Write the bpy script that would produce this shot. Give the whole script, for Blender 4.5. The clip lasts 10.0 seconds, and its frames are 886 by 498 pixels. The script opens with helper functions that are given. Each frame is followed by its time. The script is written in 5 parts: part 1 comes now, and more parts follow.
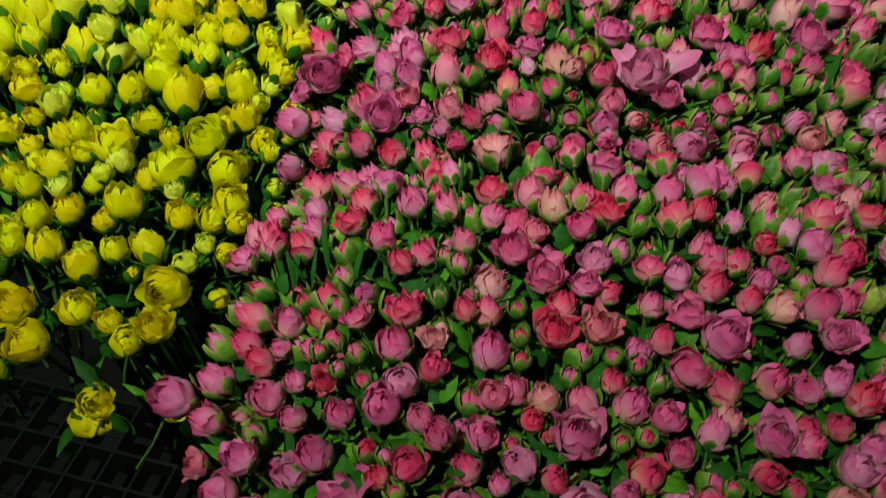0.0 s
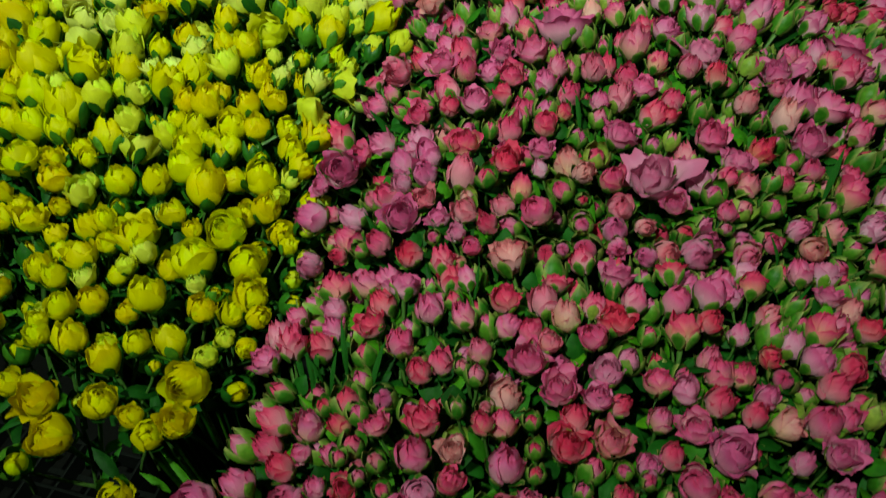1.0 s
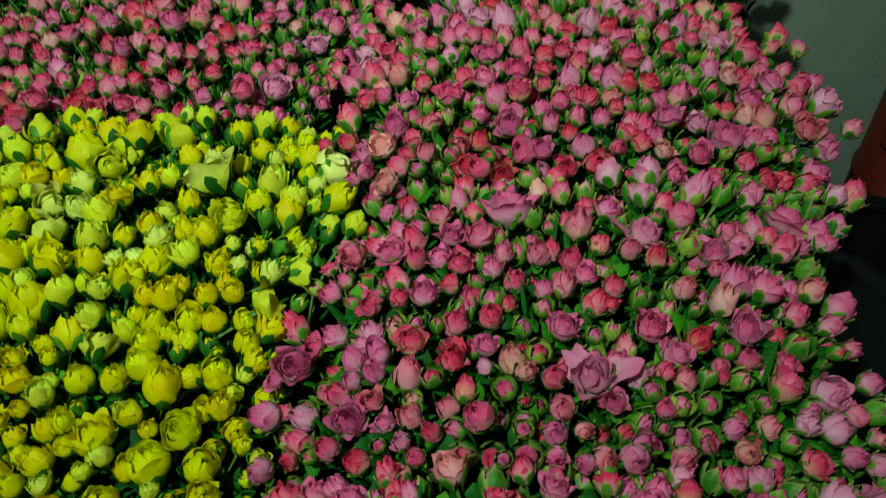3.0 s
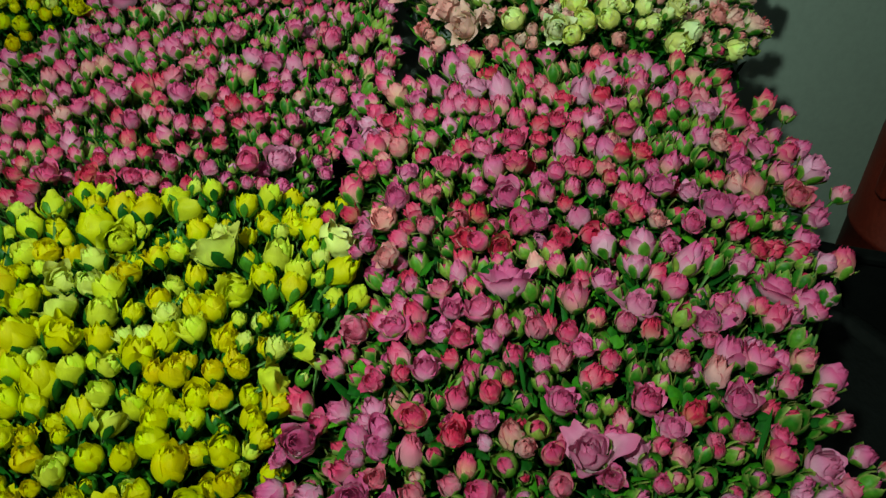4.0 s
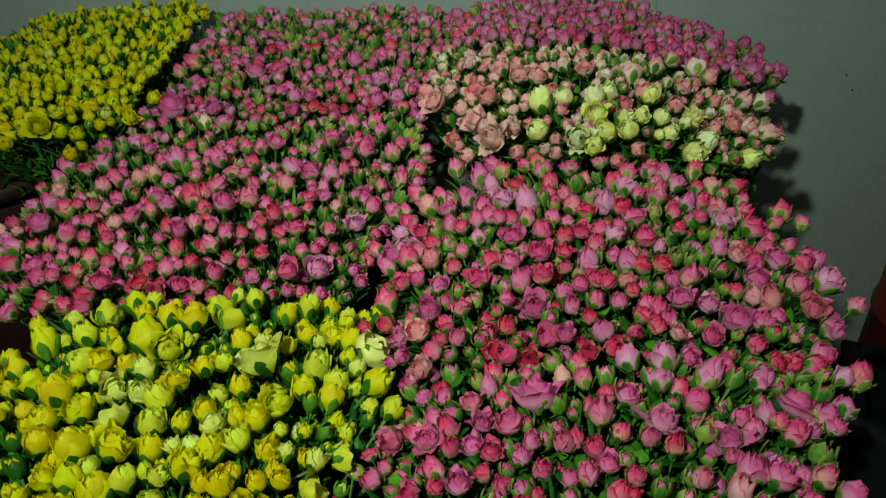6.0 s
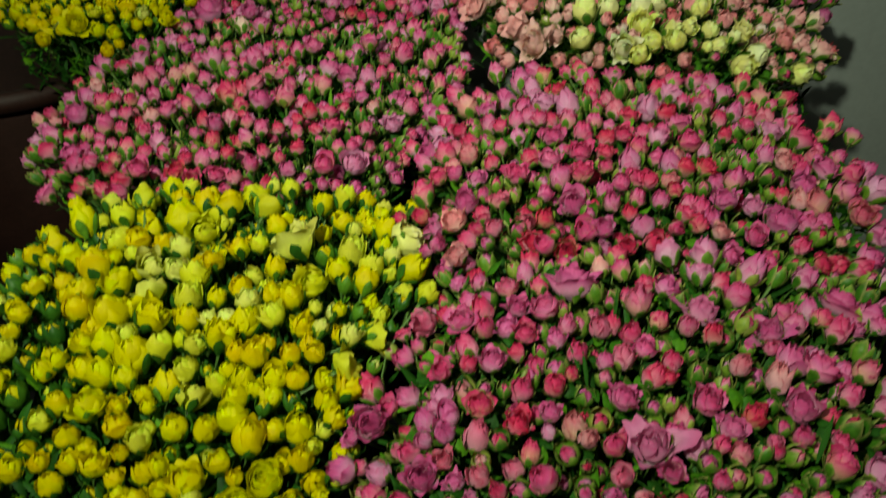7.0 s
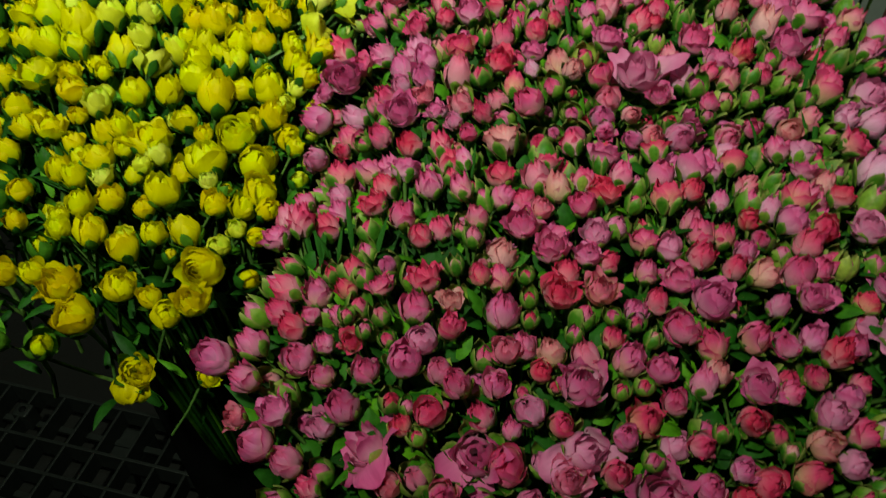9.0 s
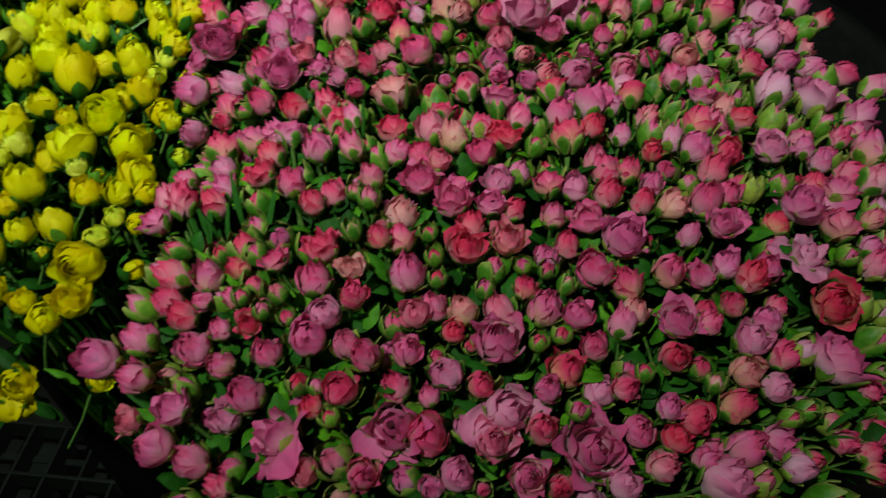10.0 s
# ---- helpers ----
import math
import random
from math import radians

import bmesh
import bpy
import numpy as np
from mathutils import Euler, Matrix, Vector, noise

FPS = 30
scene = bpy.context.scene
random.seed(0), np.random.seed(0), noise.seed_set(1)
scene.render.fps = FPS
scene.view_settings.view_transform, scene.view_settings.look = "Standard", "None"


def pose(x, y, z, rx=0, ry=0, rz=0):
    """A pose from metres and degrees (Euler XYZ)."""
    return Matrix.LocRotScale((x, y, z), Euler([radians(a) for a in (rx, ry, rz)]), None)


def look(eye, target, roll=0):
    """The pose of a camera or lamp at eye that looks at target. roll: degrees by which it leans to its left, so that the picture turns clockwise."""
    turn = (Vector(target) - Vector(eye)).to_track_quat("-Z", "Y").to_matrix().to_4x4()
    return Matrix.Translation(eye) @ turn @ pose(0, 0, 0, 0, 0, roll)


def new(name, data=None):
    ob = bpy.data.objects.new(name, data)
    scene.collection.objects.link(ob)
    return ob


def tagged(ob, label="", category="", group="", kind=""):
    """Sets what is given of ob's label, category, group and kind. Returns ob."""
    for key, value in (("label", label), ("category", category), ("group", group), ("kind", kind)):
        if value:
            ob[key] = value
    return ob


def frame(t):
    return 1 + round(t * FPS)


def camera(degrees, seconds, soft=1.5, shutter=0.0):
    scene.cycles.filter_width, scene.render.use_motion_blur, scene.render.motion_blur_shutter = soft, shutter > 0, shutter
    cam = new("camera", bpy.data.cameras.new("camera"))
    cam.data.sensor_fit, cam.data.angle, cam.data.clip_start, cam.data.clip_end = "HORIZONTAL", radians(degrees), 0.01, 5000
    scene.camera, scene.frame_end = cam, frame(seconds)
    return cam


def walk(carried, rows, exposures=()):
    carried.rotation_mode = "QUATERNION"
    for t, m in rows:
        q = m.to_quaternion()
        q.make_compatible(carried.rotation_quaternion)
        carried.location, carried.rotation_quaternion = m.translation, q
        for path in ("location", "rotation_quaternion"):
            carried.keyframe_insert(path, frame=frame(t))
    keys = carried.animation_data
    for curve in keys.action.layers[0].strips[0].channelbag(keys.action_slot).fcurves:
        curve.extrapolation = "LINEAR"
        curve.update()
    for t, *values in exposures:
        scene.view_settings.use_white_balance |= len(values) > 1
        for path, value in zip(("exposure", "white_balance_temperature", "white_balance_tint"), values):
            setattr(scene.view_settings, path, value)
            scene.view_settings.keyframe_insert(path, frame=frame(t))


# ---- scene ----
cam = camera(60.1, 10.0, soft=1.3, shutter=0.4)
PATH = [
    (0, (0.003, -0.014, 1.151), (0.001, 1.358, -0.304), 0.0),
    (0.5, (-0.001, -0.003, 1.179), (-0.003, 1.396, -0.251), 0.5),
    (1, (-0.012, 0.012, 1.203), (-0.004, 1.438, -0.199), 1.1),
    (1.5, (-0.013, 0.04, 1.237), (-0.005, 1.492, -0.138), 1.0),
    (2, (0.004, 0.056, 1.26), (0.018, 1.531, -0.09), 0.7),
    (2.5, (0.022, 0.066, 1.28), (0.035, 1.571, -0.037), 0.2),
    (4, (0.034, 0.078, 1.345), (0.043, 1.679, 0.146), -1.0),
    (4.5, (0.022, 0.076, 1.362), (0.005, 1.704, 0.2), -1.5),
    (5, (0.025, 0.077, 1.38), (0.001, 1.74, 0.269), -1.6),
    (6.3, (0.025, 0.058, 1.416), (-0.036, 1.769, 0.381), -2.0),
    (6.5, (0.021, 0.055, 1.407), (-0.058, 1.751, 0.35), -1.8),
    (7, (0.01, 0.031, 1.344), (-0.103, 1.668, 0.2), -1.1),
    (7.5, (-0.001, 0.011, 1.279), (-0.117, 1.573, 0.035), -0.1),
    (8, (0.0, -0.026, 1.222), (-0.091, 1.481, -0.09), 0.6),
    (8.5, (0.003, -0.058, 1.188), (-0.045, 1.416, -0.162), 0.6),
    (9, (-0.011, -0.081, 1.16), (-0.002, 1.355, -0.232), 0.3),
    (9.5, (-0.007, -0.082, 1.138), (0.078, 1.314, -0.292), -0.3),
    (10, (0.008, -0.062, 1.132), (0.204, 1.301, -0.318), -0.3),
]
walk(cam, [(t, look(eye, target, roll)) for t, eye, target, roll in PATH],
     [(0, 0.26, 6550, -9), (0.6, 0.04, 6520, -20), (1.5, -0.04, 6500, -31), (2.5, -0.12, 6280, -33), (4.2, -0.04, 6050, -25), (5, -0.2, 6120, -21), (6.3, -0.15, 6300, -9), (7.2, -0.07, 7250, -4), (8.5, 0.13, 7150, -11), (9.2, 0.14, 6800, -12), (10, 0.16, 6450, -9)])

# ---------------------------------------------------------------- light
world = bpy.data.worlds.new("room_air")
scene.world = world
world.use_nodes = True
world.node_tree.nodes["Background"].inputs[0].default_value = (0.55, 0.62, 0.60, 1)
world.node_tree.nodes["Background"].inputs[1].default_value = 0.01

LAMP = (-0.42, -0.25, 2.08)
bulb = bpy.data.lights.new("ceiling_lamp_light", "AREA")
bulb.shape, bulb.size, bulb.energy, bulb.color = "DISK", 0.07, 12.8, (0.97, 1.0, 0.87)
bulb.spread = math.radians(108)
bulb_ob = new("ceiling_lamp_light", bulb)
bulb_ob.matrix_world = look(LAMP, (-0.02, 1.62, 0.90))
# unseen tube, added as soft fill for a second, broader light
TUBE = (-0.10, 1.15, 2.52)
fill_tube = bpy.data.lights.new("fill_tube_light", "AREA")
fill_tube.shape, fill_tube.size, fill_tube.size_y, fill_tube.energy, fill_tube.color = "RECTANGLE", 1.2, 0.08, 4.4, (0.96, 1.0, 0.92)
tube_ob = new("fill_tube_light", fill_tube)
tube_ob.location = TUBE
scene.view_settings.exposure = 0.0


# ---------------------------------------------------------------- materials
def material(name):
    m = bpy.data.materials.new(name)
    m.use_nodes = True
    nt = m.node_tree
    return m, nt.nodes, nt.links, nt.nodes["Principled BSDF"]


def ramp(nodes, stops):
    r = nodes.new("ShaderNodeValToRGB")
    while len(r.color_ramp.elements) < len(stops):
        r.color_ramp.elements.new(0.5)
    for e, (p, c) in zip(r.color_ramp.elements, stops):
        e.position, e.color = p, (*c, 1)
    return r


def mix(nodes, links, kind, fac, a, b):
    n = nodes.new("ShaderNodeMix")
    n.data_type, n.blend_type = "RGBA", kind
    for socket, value in ((n.inputs[0], fac), (n.inputs[6], a), (n.inputs[7], b)):
        if isinstance(value, bpy.types.NodeSocket):
            links.new(value, socket)
        elif isinstance(value, tuple):
            socket.default_value = (*value, 1)
        else:
            socket.default_value = value
    return n.outputs[2]


def noise_node(nodes, links, scale, detail=3.0, coords=None, stretch=None):
    n = nodes.new("ShaderNodeTexNoise")
    n.inputs["Scale"].default_value, n.inputs["Detail"].default_value = scale, detail
    if coords is None:
        coords = nodes.new("ShaderNodeTexCoord").outputs["Object"]
    if stretch:
        mp = nodes.new("ShaderNodeMapping")
        mp.inputs["Scale"].default_value = stretch
        links.new(coords, mp.inputs[0])
        coords = mp.outputs[0]
    links.new(coords, n.inputs["Vector"])
    return n


def petal_material(name, tones, foot, rim, rim_amount, glow=0.22, rough=0.5, young=None):
    """Petals: one tone per flower, paler at the foot, deeper along the rim, with fine veins and blotches. young: the greenish foot of some flowers."""
    m, nodes, links, bsdf = material(name)
    info = nodes.new("ShaderNodeObjectInfo")
    tone = ramp(nodes, tones)
    links.new(info.outputs["Random"], tone.inputs[0])
    uv = nodes.new("ShaderNodeUVMap")
    sep = nodes.new("ShaderNodeSeparateXYZ")
    links.new(uv.outputs[0], sep.inputs[0])
    down = ramp(nodes, [(0.15, (1, 1, 1)), (0.52, (0.45, 0.45, 0.45)), (0.88, (0, 0, 0))])
    up = ramp(nodes, [(0.84, (0, 0, 0)), (1.0, (1, 1, 1))])
    links.new(sep.outputs[1], down.inputs[0])
    links.new(sep.outputs[1], up.inputs[0])
    other = nodes.new("ShaderNodeMath")
    other.operation, other.inputs[1].default_value = "MULTIPLY", 17.3
    links.new(info.outputs["Random"], other.inputs[0])
    second = nodes.new("ShaderNodeMath")
    second.operation = "FRACT"
    links.new(other.outputs[0], second.inputs[0])
    age = ramp(nodes, [(0.55, foot), (0.85, young or foot)])
    links.new(second.outputs[0], age.inputs[0])
    c = mix(nodes, links, "MIX", down.outputs[0], tone.outputs[0], age.outputs[0])
    part_up = nodes.new("ShaderNodeMath")
    part_up.operation = "MULTIPLY"
    part_up.inputs[1].default_value = rim_amount
    links.new(up.outputs[0], part_up.inputs[0])
    c = mix(nodes, links, "MIX", part_up.outputs[0], c, rim)
    veins = noise_node(nodes, links, 5.0, 3.0, uv.outputs[0], (9.0, 0.8, 1.0))
    vein_ramp = ramp(nodes, [(0.3, (0.92, 0.90, 0.91)), (0.7, (1.0, 1.0, 1.0))])
    links.new(veins.outputs[0], vein_ramp.inputs[0])
    c = mix(nodes, links, "MULTIPLY", 0.8, c, vein_ramp.outputs[0])
    spots = noise_node(nodes, links, 70.0, 2.0)
    spot_ramp = ramp(nodes, [(0.35, (0.92, 0.92, 0.92)), (0.6, (1, 1, 1))])
    links.new(spots.outputs[0], spot_ramp.inputs[0])
    c = mix(nodes, links, "MULTIPLY", 0.7, c, spot_ramp.outputs[0])
    each = nodes.new("ShaderNodeNewGeometry")
    each_ramp = ramp(nodes, [(0.0, (0.86, 0.82, 0.84)), (0.55, (1.0, 1.0, 1.0)), (1.0, (1.03, 1.22, 1.16))])
    links.new(each.outputs["Random Per Island"], each_ramp.inputs[0])
    c = mix(nodes, links, "MULTIPLY", 1.0, c, each_ramp.outputs[0])
    links.new(c, bsdf.inputs["Base Color"])
    bsdf.inputs["Roughness"].default_value = rough
    bsdf.inputs["Specular IOR Level"].default_value = 0.35
    bump = nodes.new("ShaderNodeBump")
    bump.inputs["Strength"].default_value, bump.inputs["Distance"].default_value = 0.35, 0.002
    links.new(veins.outputs[0], bump.inputs["Height"])
    links.new(bump.outputs[0], bsdf.inputs["Normal"])
    trans = nodes.new("ShaderNodeBsdfTranslucent")
    links.new(c, trans.inputs[0])
    both = nodes.new("ShaderNodeMixShader")
    both.inputs[0].default_value = glow
    links.new(bsdf.outputs[0], both.inputs[1])
    links.new(trans.outputs[0], both.inputs[2])
    links.new(both.outputs[0], nodes["Material Output"].inputs[0])
    return m


def green_material(name, tones, island=False, foot=None, rough=0.5, spec=0.3):
    m, nodes, links, bsdf = material(name)
    if island:
        source = nodes.new("ShaderNodeNewGeometry").outputs["Random Per Island"]
    else:
        source = nodes.new("ShaderNodeObjectInfo").outputs["Random"]
    tone = ramp(nodes, tones)
    links.new(source, tone.inputs[0])
    c = tone.outputs[0]
    if foot:
        uv = nodes.new("ShaderNodeUVMap")
        sep = nodes.new("ShaderNodeSeparateXYZ")
        links.new(uv.outputs[0], sep.inputs[0])
        up = ramp(nodes, [(0.70, (0, 0, 0)), (1.0, (0.8, 0.8, 0.8))])
        links.new(sep.outputs[1], up.inputs[0])
        margin = nodes.new("ShaderNodeMath")
        margin.operation, margin.inputs[1].default_value = "PINGPONG", 0.5
        links.new(sep.outputs[0], margin.inputs[0])
        pale = ramp(nodes, [(0.0, (0.75, 0.75, 0.75)), (0.22, (0, 0, 0))])
        links.new(margin.outputs[0], pale.inputs[0])
        c = mix(nodes, links, "MIX", up.outputs[0], c, foot)
        c = mix(nodes, links, "MIX", pale.outputs[0], c, foot)
    n = noise_node(nodes, links, 160.0, 3.0)
    r = ramp(nodes, [(0.3, (0.62, 0.66, 0.6)), (0.7, (1.1, 1.08, 1.0))])
    links.new(n.outputs[0], r.inputs[0])
    c = mix(nodes, links, "MULTIPLY", 1.0, c, r.outputs[0])
    links.new(c, bsdf.inputs["Base Color"])
    bsdf.inputs["Roughness"].default_value = rough
    bsdf.inputs["Specular IOR Level"].default_value = spec
    bump = nodes.new("ShaderNodeBump")
    bump.inputs["Strength"].default_value, bump.inputs["Distance"].default_value = 0.4, 0.002
    links.new(n.outputs[0], bump.inputs["Height"])
    links.new(bump.outputs[0], bsdf.inputs["Normal"])
    return m


def surface(name, colour, rough, vary=0.25, scale=6.0, fine=90.0, bump_depth=0.003, spec=0.4):
    m, nodes, links, bsdf = material(name)
    big, small = noise_node(nodes, links, scale, 4.0), noise_node(nodes, links, fine, 3.0)
    low = tuple(v * (1 - vary) for v in colour)
    r = ramp(nodes, [(0.3, low), (0.7, colour)])
    links.new(big.outputs[0], r.inputs[0])
    r2 = ramp(nodes, [(0.3, (1 - vary * 0.6,) * 3), (0.65, (1.0, 1.0, 1.0))])
    links.new(small.outputs[0], r2.inputs[0])
    links.new(mix(nodes, links, "MULTIPLY", 1.0, r.outputs[0], r2.outputs[0]), bsdf.inputs["Base Color"])
    rr = nodes.new("ShaderNodeMapRange")
    rr.inputs[3].default_value, rr.inputs[4].default_value = rough - 0.1, rough + 0.1
    links.new(big.outputs[0], rr.inputs[0])
    links.new(rr.outputs[0], bsdf.inputs["Roughness"])
    bsdf.inputs["Specular IOR Level"].default_value = spec
    bump = nodes.new("ShaderNodeBump")
    bump.inputs["Strength"].default_value, bump.inputs["Distance"].default_value = 0.3, bump_depth
    links.new(small.outputs[0], bump.inputs["Height"])
    links.new(bump.outputs[0], bsdf.inputs["Normal"])
    return m


PETALS = {
    "pink": petal_material("pink_petal", [(0.0, (0.84, 0.035, 0.12)), (0.2, (0.88, 0.055, 0.21)), (0.5, (0.90, 0.10, 0.35)), (0.78, (0.88, 0.16, 0.48)), (0.95, (0.90, 0.22, 0.35)), (1.0, (0.93, 0.45, 0.46))],
                           (0.95, 0.54, 0.63), (0.72, 0.02, 0.11), 0.55, 0.27, 0.5, (0.90, 0.66, 0.36)),
    "mauve": petal_material("mauve_petal", [(0.0, (0.86, 0.16, 0.48)), (0.5, (0.82, 0.12, 0.39)), (1.0, (0.92, 0.38, 0.68))],
                            (0.94, 0.60, 0.75), (0.72, 0.05, 0.22), 0.4, 0.27, 0.5),
    "magenta": petal_material("magenta_petal", [(0.0, (0.58, 0.07, 0.27)), (1.0, (0.70, 0.20, 0.44))], (0.88, 0.46, 0.6), (0.6, 0.045, 0.2), 0.4, 0.24),
    "yellow": petal_material("yellow_petal", [(0.0, (0.91, 0.69, 0.002)), (0.5, (0.89, 0.77, 0.002)), (1.0, (0.85, 0.83, 0.004))],
                             (0.84, 0.84, 0.012), (0.87, 0.80, 0.002), 0.2, 0.36, 0.6),
    "lemon": petal_material("lemon_petal", [(0.0, (0.82, 0.82, 0.012)), (0.6, (0.84, 0.85, 0.06)), (1.0, (0.88, 0.89, 0.26))], (0.78, 0.82, 0.03), (0.88, 0.88, 0.12), 0.3, 0.32, 0.6),
    "cream": petal_material("cream_petal", [(0.0, (0.96, 0.95, 0.22)), (0.6, (0.96, 0.95, 0.36)), (1.0, (0.97, 0.96, 0.70))], (0.95, 0.95, 0.26), (0.97, 0.96, 0.55), 0.5, 0.20, 0.6),
    "peach": petal_material("peach_petal", [(0.0, (0.95, 0.20, 0.26)), (0.4, (0.97, 0.35, 0.38)), (0.75, (0.98, 0.51, 0.50)), (1.0, (0.98, 0.78, 0.70))],
                            (0.97, 0.80, 0.68), (0.95, 0.45, 0.46), 0.3, 0.18, 0.55, (0.92, 0.78, 0.48)),
}
SEPAL_LIGHT = green_material("sepal_light_green", [(0.0, (0.040, 0.15, 0.011)), (0.5, (0.075, 0.22, 0.016)), (0.85, (0.15, 0.31, 0.027)), (1.0, (0.34, 0.42, 0.07))], foot=(0.38, 0.38, 0.12))
SEPAL_DARK = green_material("sepal_dark_green", [(0.0, (0.022, 0.10, 0.010)), (0.6, (0.045, 0.16, 0.012)), (1.0, (0.12, 0.28, 0.02))])
LEAF = green_material("leaf_green", [(0.0, (0.012, 0.055, 0.006)), (0.6, (0.024, 0.11, 0.010)), (0.8, (0.06, 0.20, 0.010)), (1.0, (0.12, 0.32, 0.014))], island=True, rough=0.6, spec=0.14)
STEM = green_material("stem_green", [(0.0, (0.07, 0.16, 0.03)), (1.0, (0.13, 0.24, 0.05))])
WALL = surface("painted_wall", (0.35, 0.395, 0.37), 0.6, 0.12, 1.2, 60.0, 0.002)
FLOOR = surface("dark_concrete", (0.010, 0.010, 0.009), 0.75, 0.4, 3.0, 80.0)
CEILING = surface("ceiling_paint", (0.40, 0.41, 0.40), 0.7, 0.08, 2.0)
BLACK = surface("black_plastic", (0.007, 0.0075, 0.008), 0.6, 0.35, 8.0, spec=0.08)
GRATE = surface("dark_grey_plastic", (0.017, 0.021, 0.019), 0.5, 0.4, 9.0)
CLAY = surface("terracotta_plastic", (0.038, 0.013, 0.009), 0.6, 0.35, 7.0)
RED = surface("red_plastic", (0.17, 0.020, 0.012), 0.5, 0.4, 6.0)
GREY_DIRT = surface("dusty_grey", (0.30, 0.33, 0.28), 0.8, 0.6, 30.0)
WHITE = surface("white_plastic", (0.8, 0.8, 0.78), 0.4, 0.05)


# ---------------------------------------------------------------- mesh tools
class Shape:
    """Collects vertices, faces, a place along each petal and a material number per face."""

    def __init__(self):
        self.v, self.f, self.t, self.m = [], [], [], []

    def sheet(self, rows, mat=0):
        """A patch from rows of (place, (u, v))."""
        base, nu = len(self.v), len(rows[0])
        for row in rows:
            for p, t in row:
                self.v.append(p)
                self.t.append(t)
        for j in range(len(rows) - 1):
            for i in range(nu - 1):
                a = base + j * nu + i
                self.f.append((a, a + 1, a + nu + 1, a + nu))
                self.m.append(mat)

    def tube(self, points, radii, sides=5, mat=0):
        rows = []
        for n, (p, r) in enumerate(zip(points, radii)):
            q = points[min(n + 1, len(points) - 1)] - points[max(n - 1, 0)]
            turn = q.to_track_quat("Z", "Y")
            rows.append([(p + turn @ Vector((r * math.cos(a), r * math.sin(a), 0)), (k / sides, n / len(points)))
                         for k in range(sides + 1) for a in [2 * math.pi * k / sides]])
        self.sheet(rows, mat)

    def mesh(self, name, mats, smooth=True):
        me = bpy.data.meshes.new(name)
        me.from_pydata([tuple(p) for p in self.v], [], self.f)
        for m in mats:
            me.materials.append(m)
        me.polygons.foreach_set("material_index", self.m)
        me.polygons.foreach_set("use_smooth", [smooth] * len(self.f))
        layer = me.uv_layers.new(name="UVMap")
        index = np.empty(len(me.loops), dtype=np.int32)
        me.loops.foreach_get("vertex_index", index)
        layer.data.foreach_set("uv", np.array(self.t, dtype=np.float32)[index].ravel())
        me.update()
        return me


def part(name, mesh, parent, m=None, label=""):
    ob = new(name, mesh)
    ob.parent = parent
    if m is not None:
        ob.matrix_basis = m
    return tagged(ob, label)


def lathe(name, profile, mat, sides=64):
    """A turned body from (radius, height) pairs."""
    s = Shape()
    s.sheet([[(Vector((r * math.cos(a), r * math.sin(a), z)), (k / sides, n / len(profile)))
              for k in range(sides + 1) for a in [2 * math.pi * k / sides]] for n, (r, z) in enumerate(profile)])
    me = s.mesh(name, [mat])
    bm = bmesh.new()
    bm.from_mesh(me)
    bmesh.ops.remove_doubles(bm, verts=bm.verts, dist=1e-5)
    bmesh.ops.recalc_face_normals(bm, faces=bm.faces)
    bm.to_mesh(me)
    bm.free()
    return me


def box_mesh(name, size, mat, bevel=0.0):
    bm = bmesh.new()
    bmesh.ops.create_cube(bm, size=1.0)
    bmesh.ops.scale(bm, vec=size, verts=bm.verts)
    if bevel:
        bmesh.ops.bevel(bm, geom=list(bm.edges), offset=bevel, segments=2, affect="EDGES", profile=0.5)
    me = bpy.data.meshes.new(name)
    bm.to_mesh(me)
    bm.free()
    me.materials.append(mat)
    return me


# ---------------------------------------------------------------- flowers
def cup(v, top, waist=0.5, foot=0.3):
    """The radius of a cup-shaped flower at height v."""
    if v < waist:
        return foot + (1 - foot) * math.sin(math.pi / 2 * v / waist)
    return 1 - (1 - top) * ((v - waist) / (1 - waist)) ** 2


def petal(s, rnd, R, H, around, span, top, lip=0.0, wave=0.0, droop=0.0, spiral=0.05, point=0.0, lift=0.0, nu=6, nv=6, mat=0, waist=0.5, frill=0.05, foot=0.3, crease=0.12, edge=0.13, rounded=0.35):
    """One petal wrapped round the axis. lip: its rim turned outwards; wave: ruffles; droop: how far the rim sinks; point: a pointed tip; frill: its uneven margin."""
    phase = rnd.uniform(0, 6)
    here, side = Vector((rnd.uniform(0, 50), rnd.uniform(0, 50), 0)), rnd.uniform(-0.25, 0.25)
    ragged = [1.6 * noise.noise(here + Vector((3.0 * i / nu, 9.0, 0))) for i in range(nu + 1)]
    rows = []
    for j in range(nv + 1):
        v = j / nv
        row = []
        for i in range(nu + 1):
            u = 2 * i / nu - 1
            wide = span / 2 * (0.45 + 0.55 * math.sin(min(1, v * 1.5) * math.pi / 2)) * (1 - point * v ** 3) * (1 - rounded * max(0.0, 2 * v - 1) ** 2)
            a = around + u * wide
            fold = noise.noise(here + Vector((u * 1.6, v * 2.2, 0)))
            r = R * (cup(v, top, waist, foot) + lip * v ** 4 * (1 + 0.8 * ragged[i]) + spiral * u + wave * v * v * math.sin(3.2 * u + phase) + crease * fold * v)
            z = H * (v * (1 - droop * v * v) + lift) - H * (edge + 0.1 * point) * (u - side) ** 2 * v ** 3
            z += H * frill * ragged[i] * v ** 6
            row.append((Vector((r * math.cos(a), r * math.sin(a), z)), (i / nu + around, v)))
        rows.append(row)
    s.sheet(rows, mat)


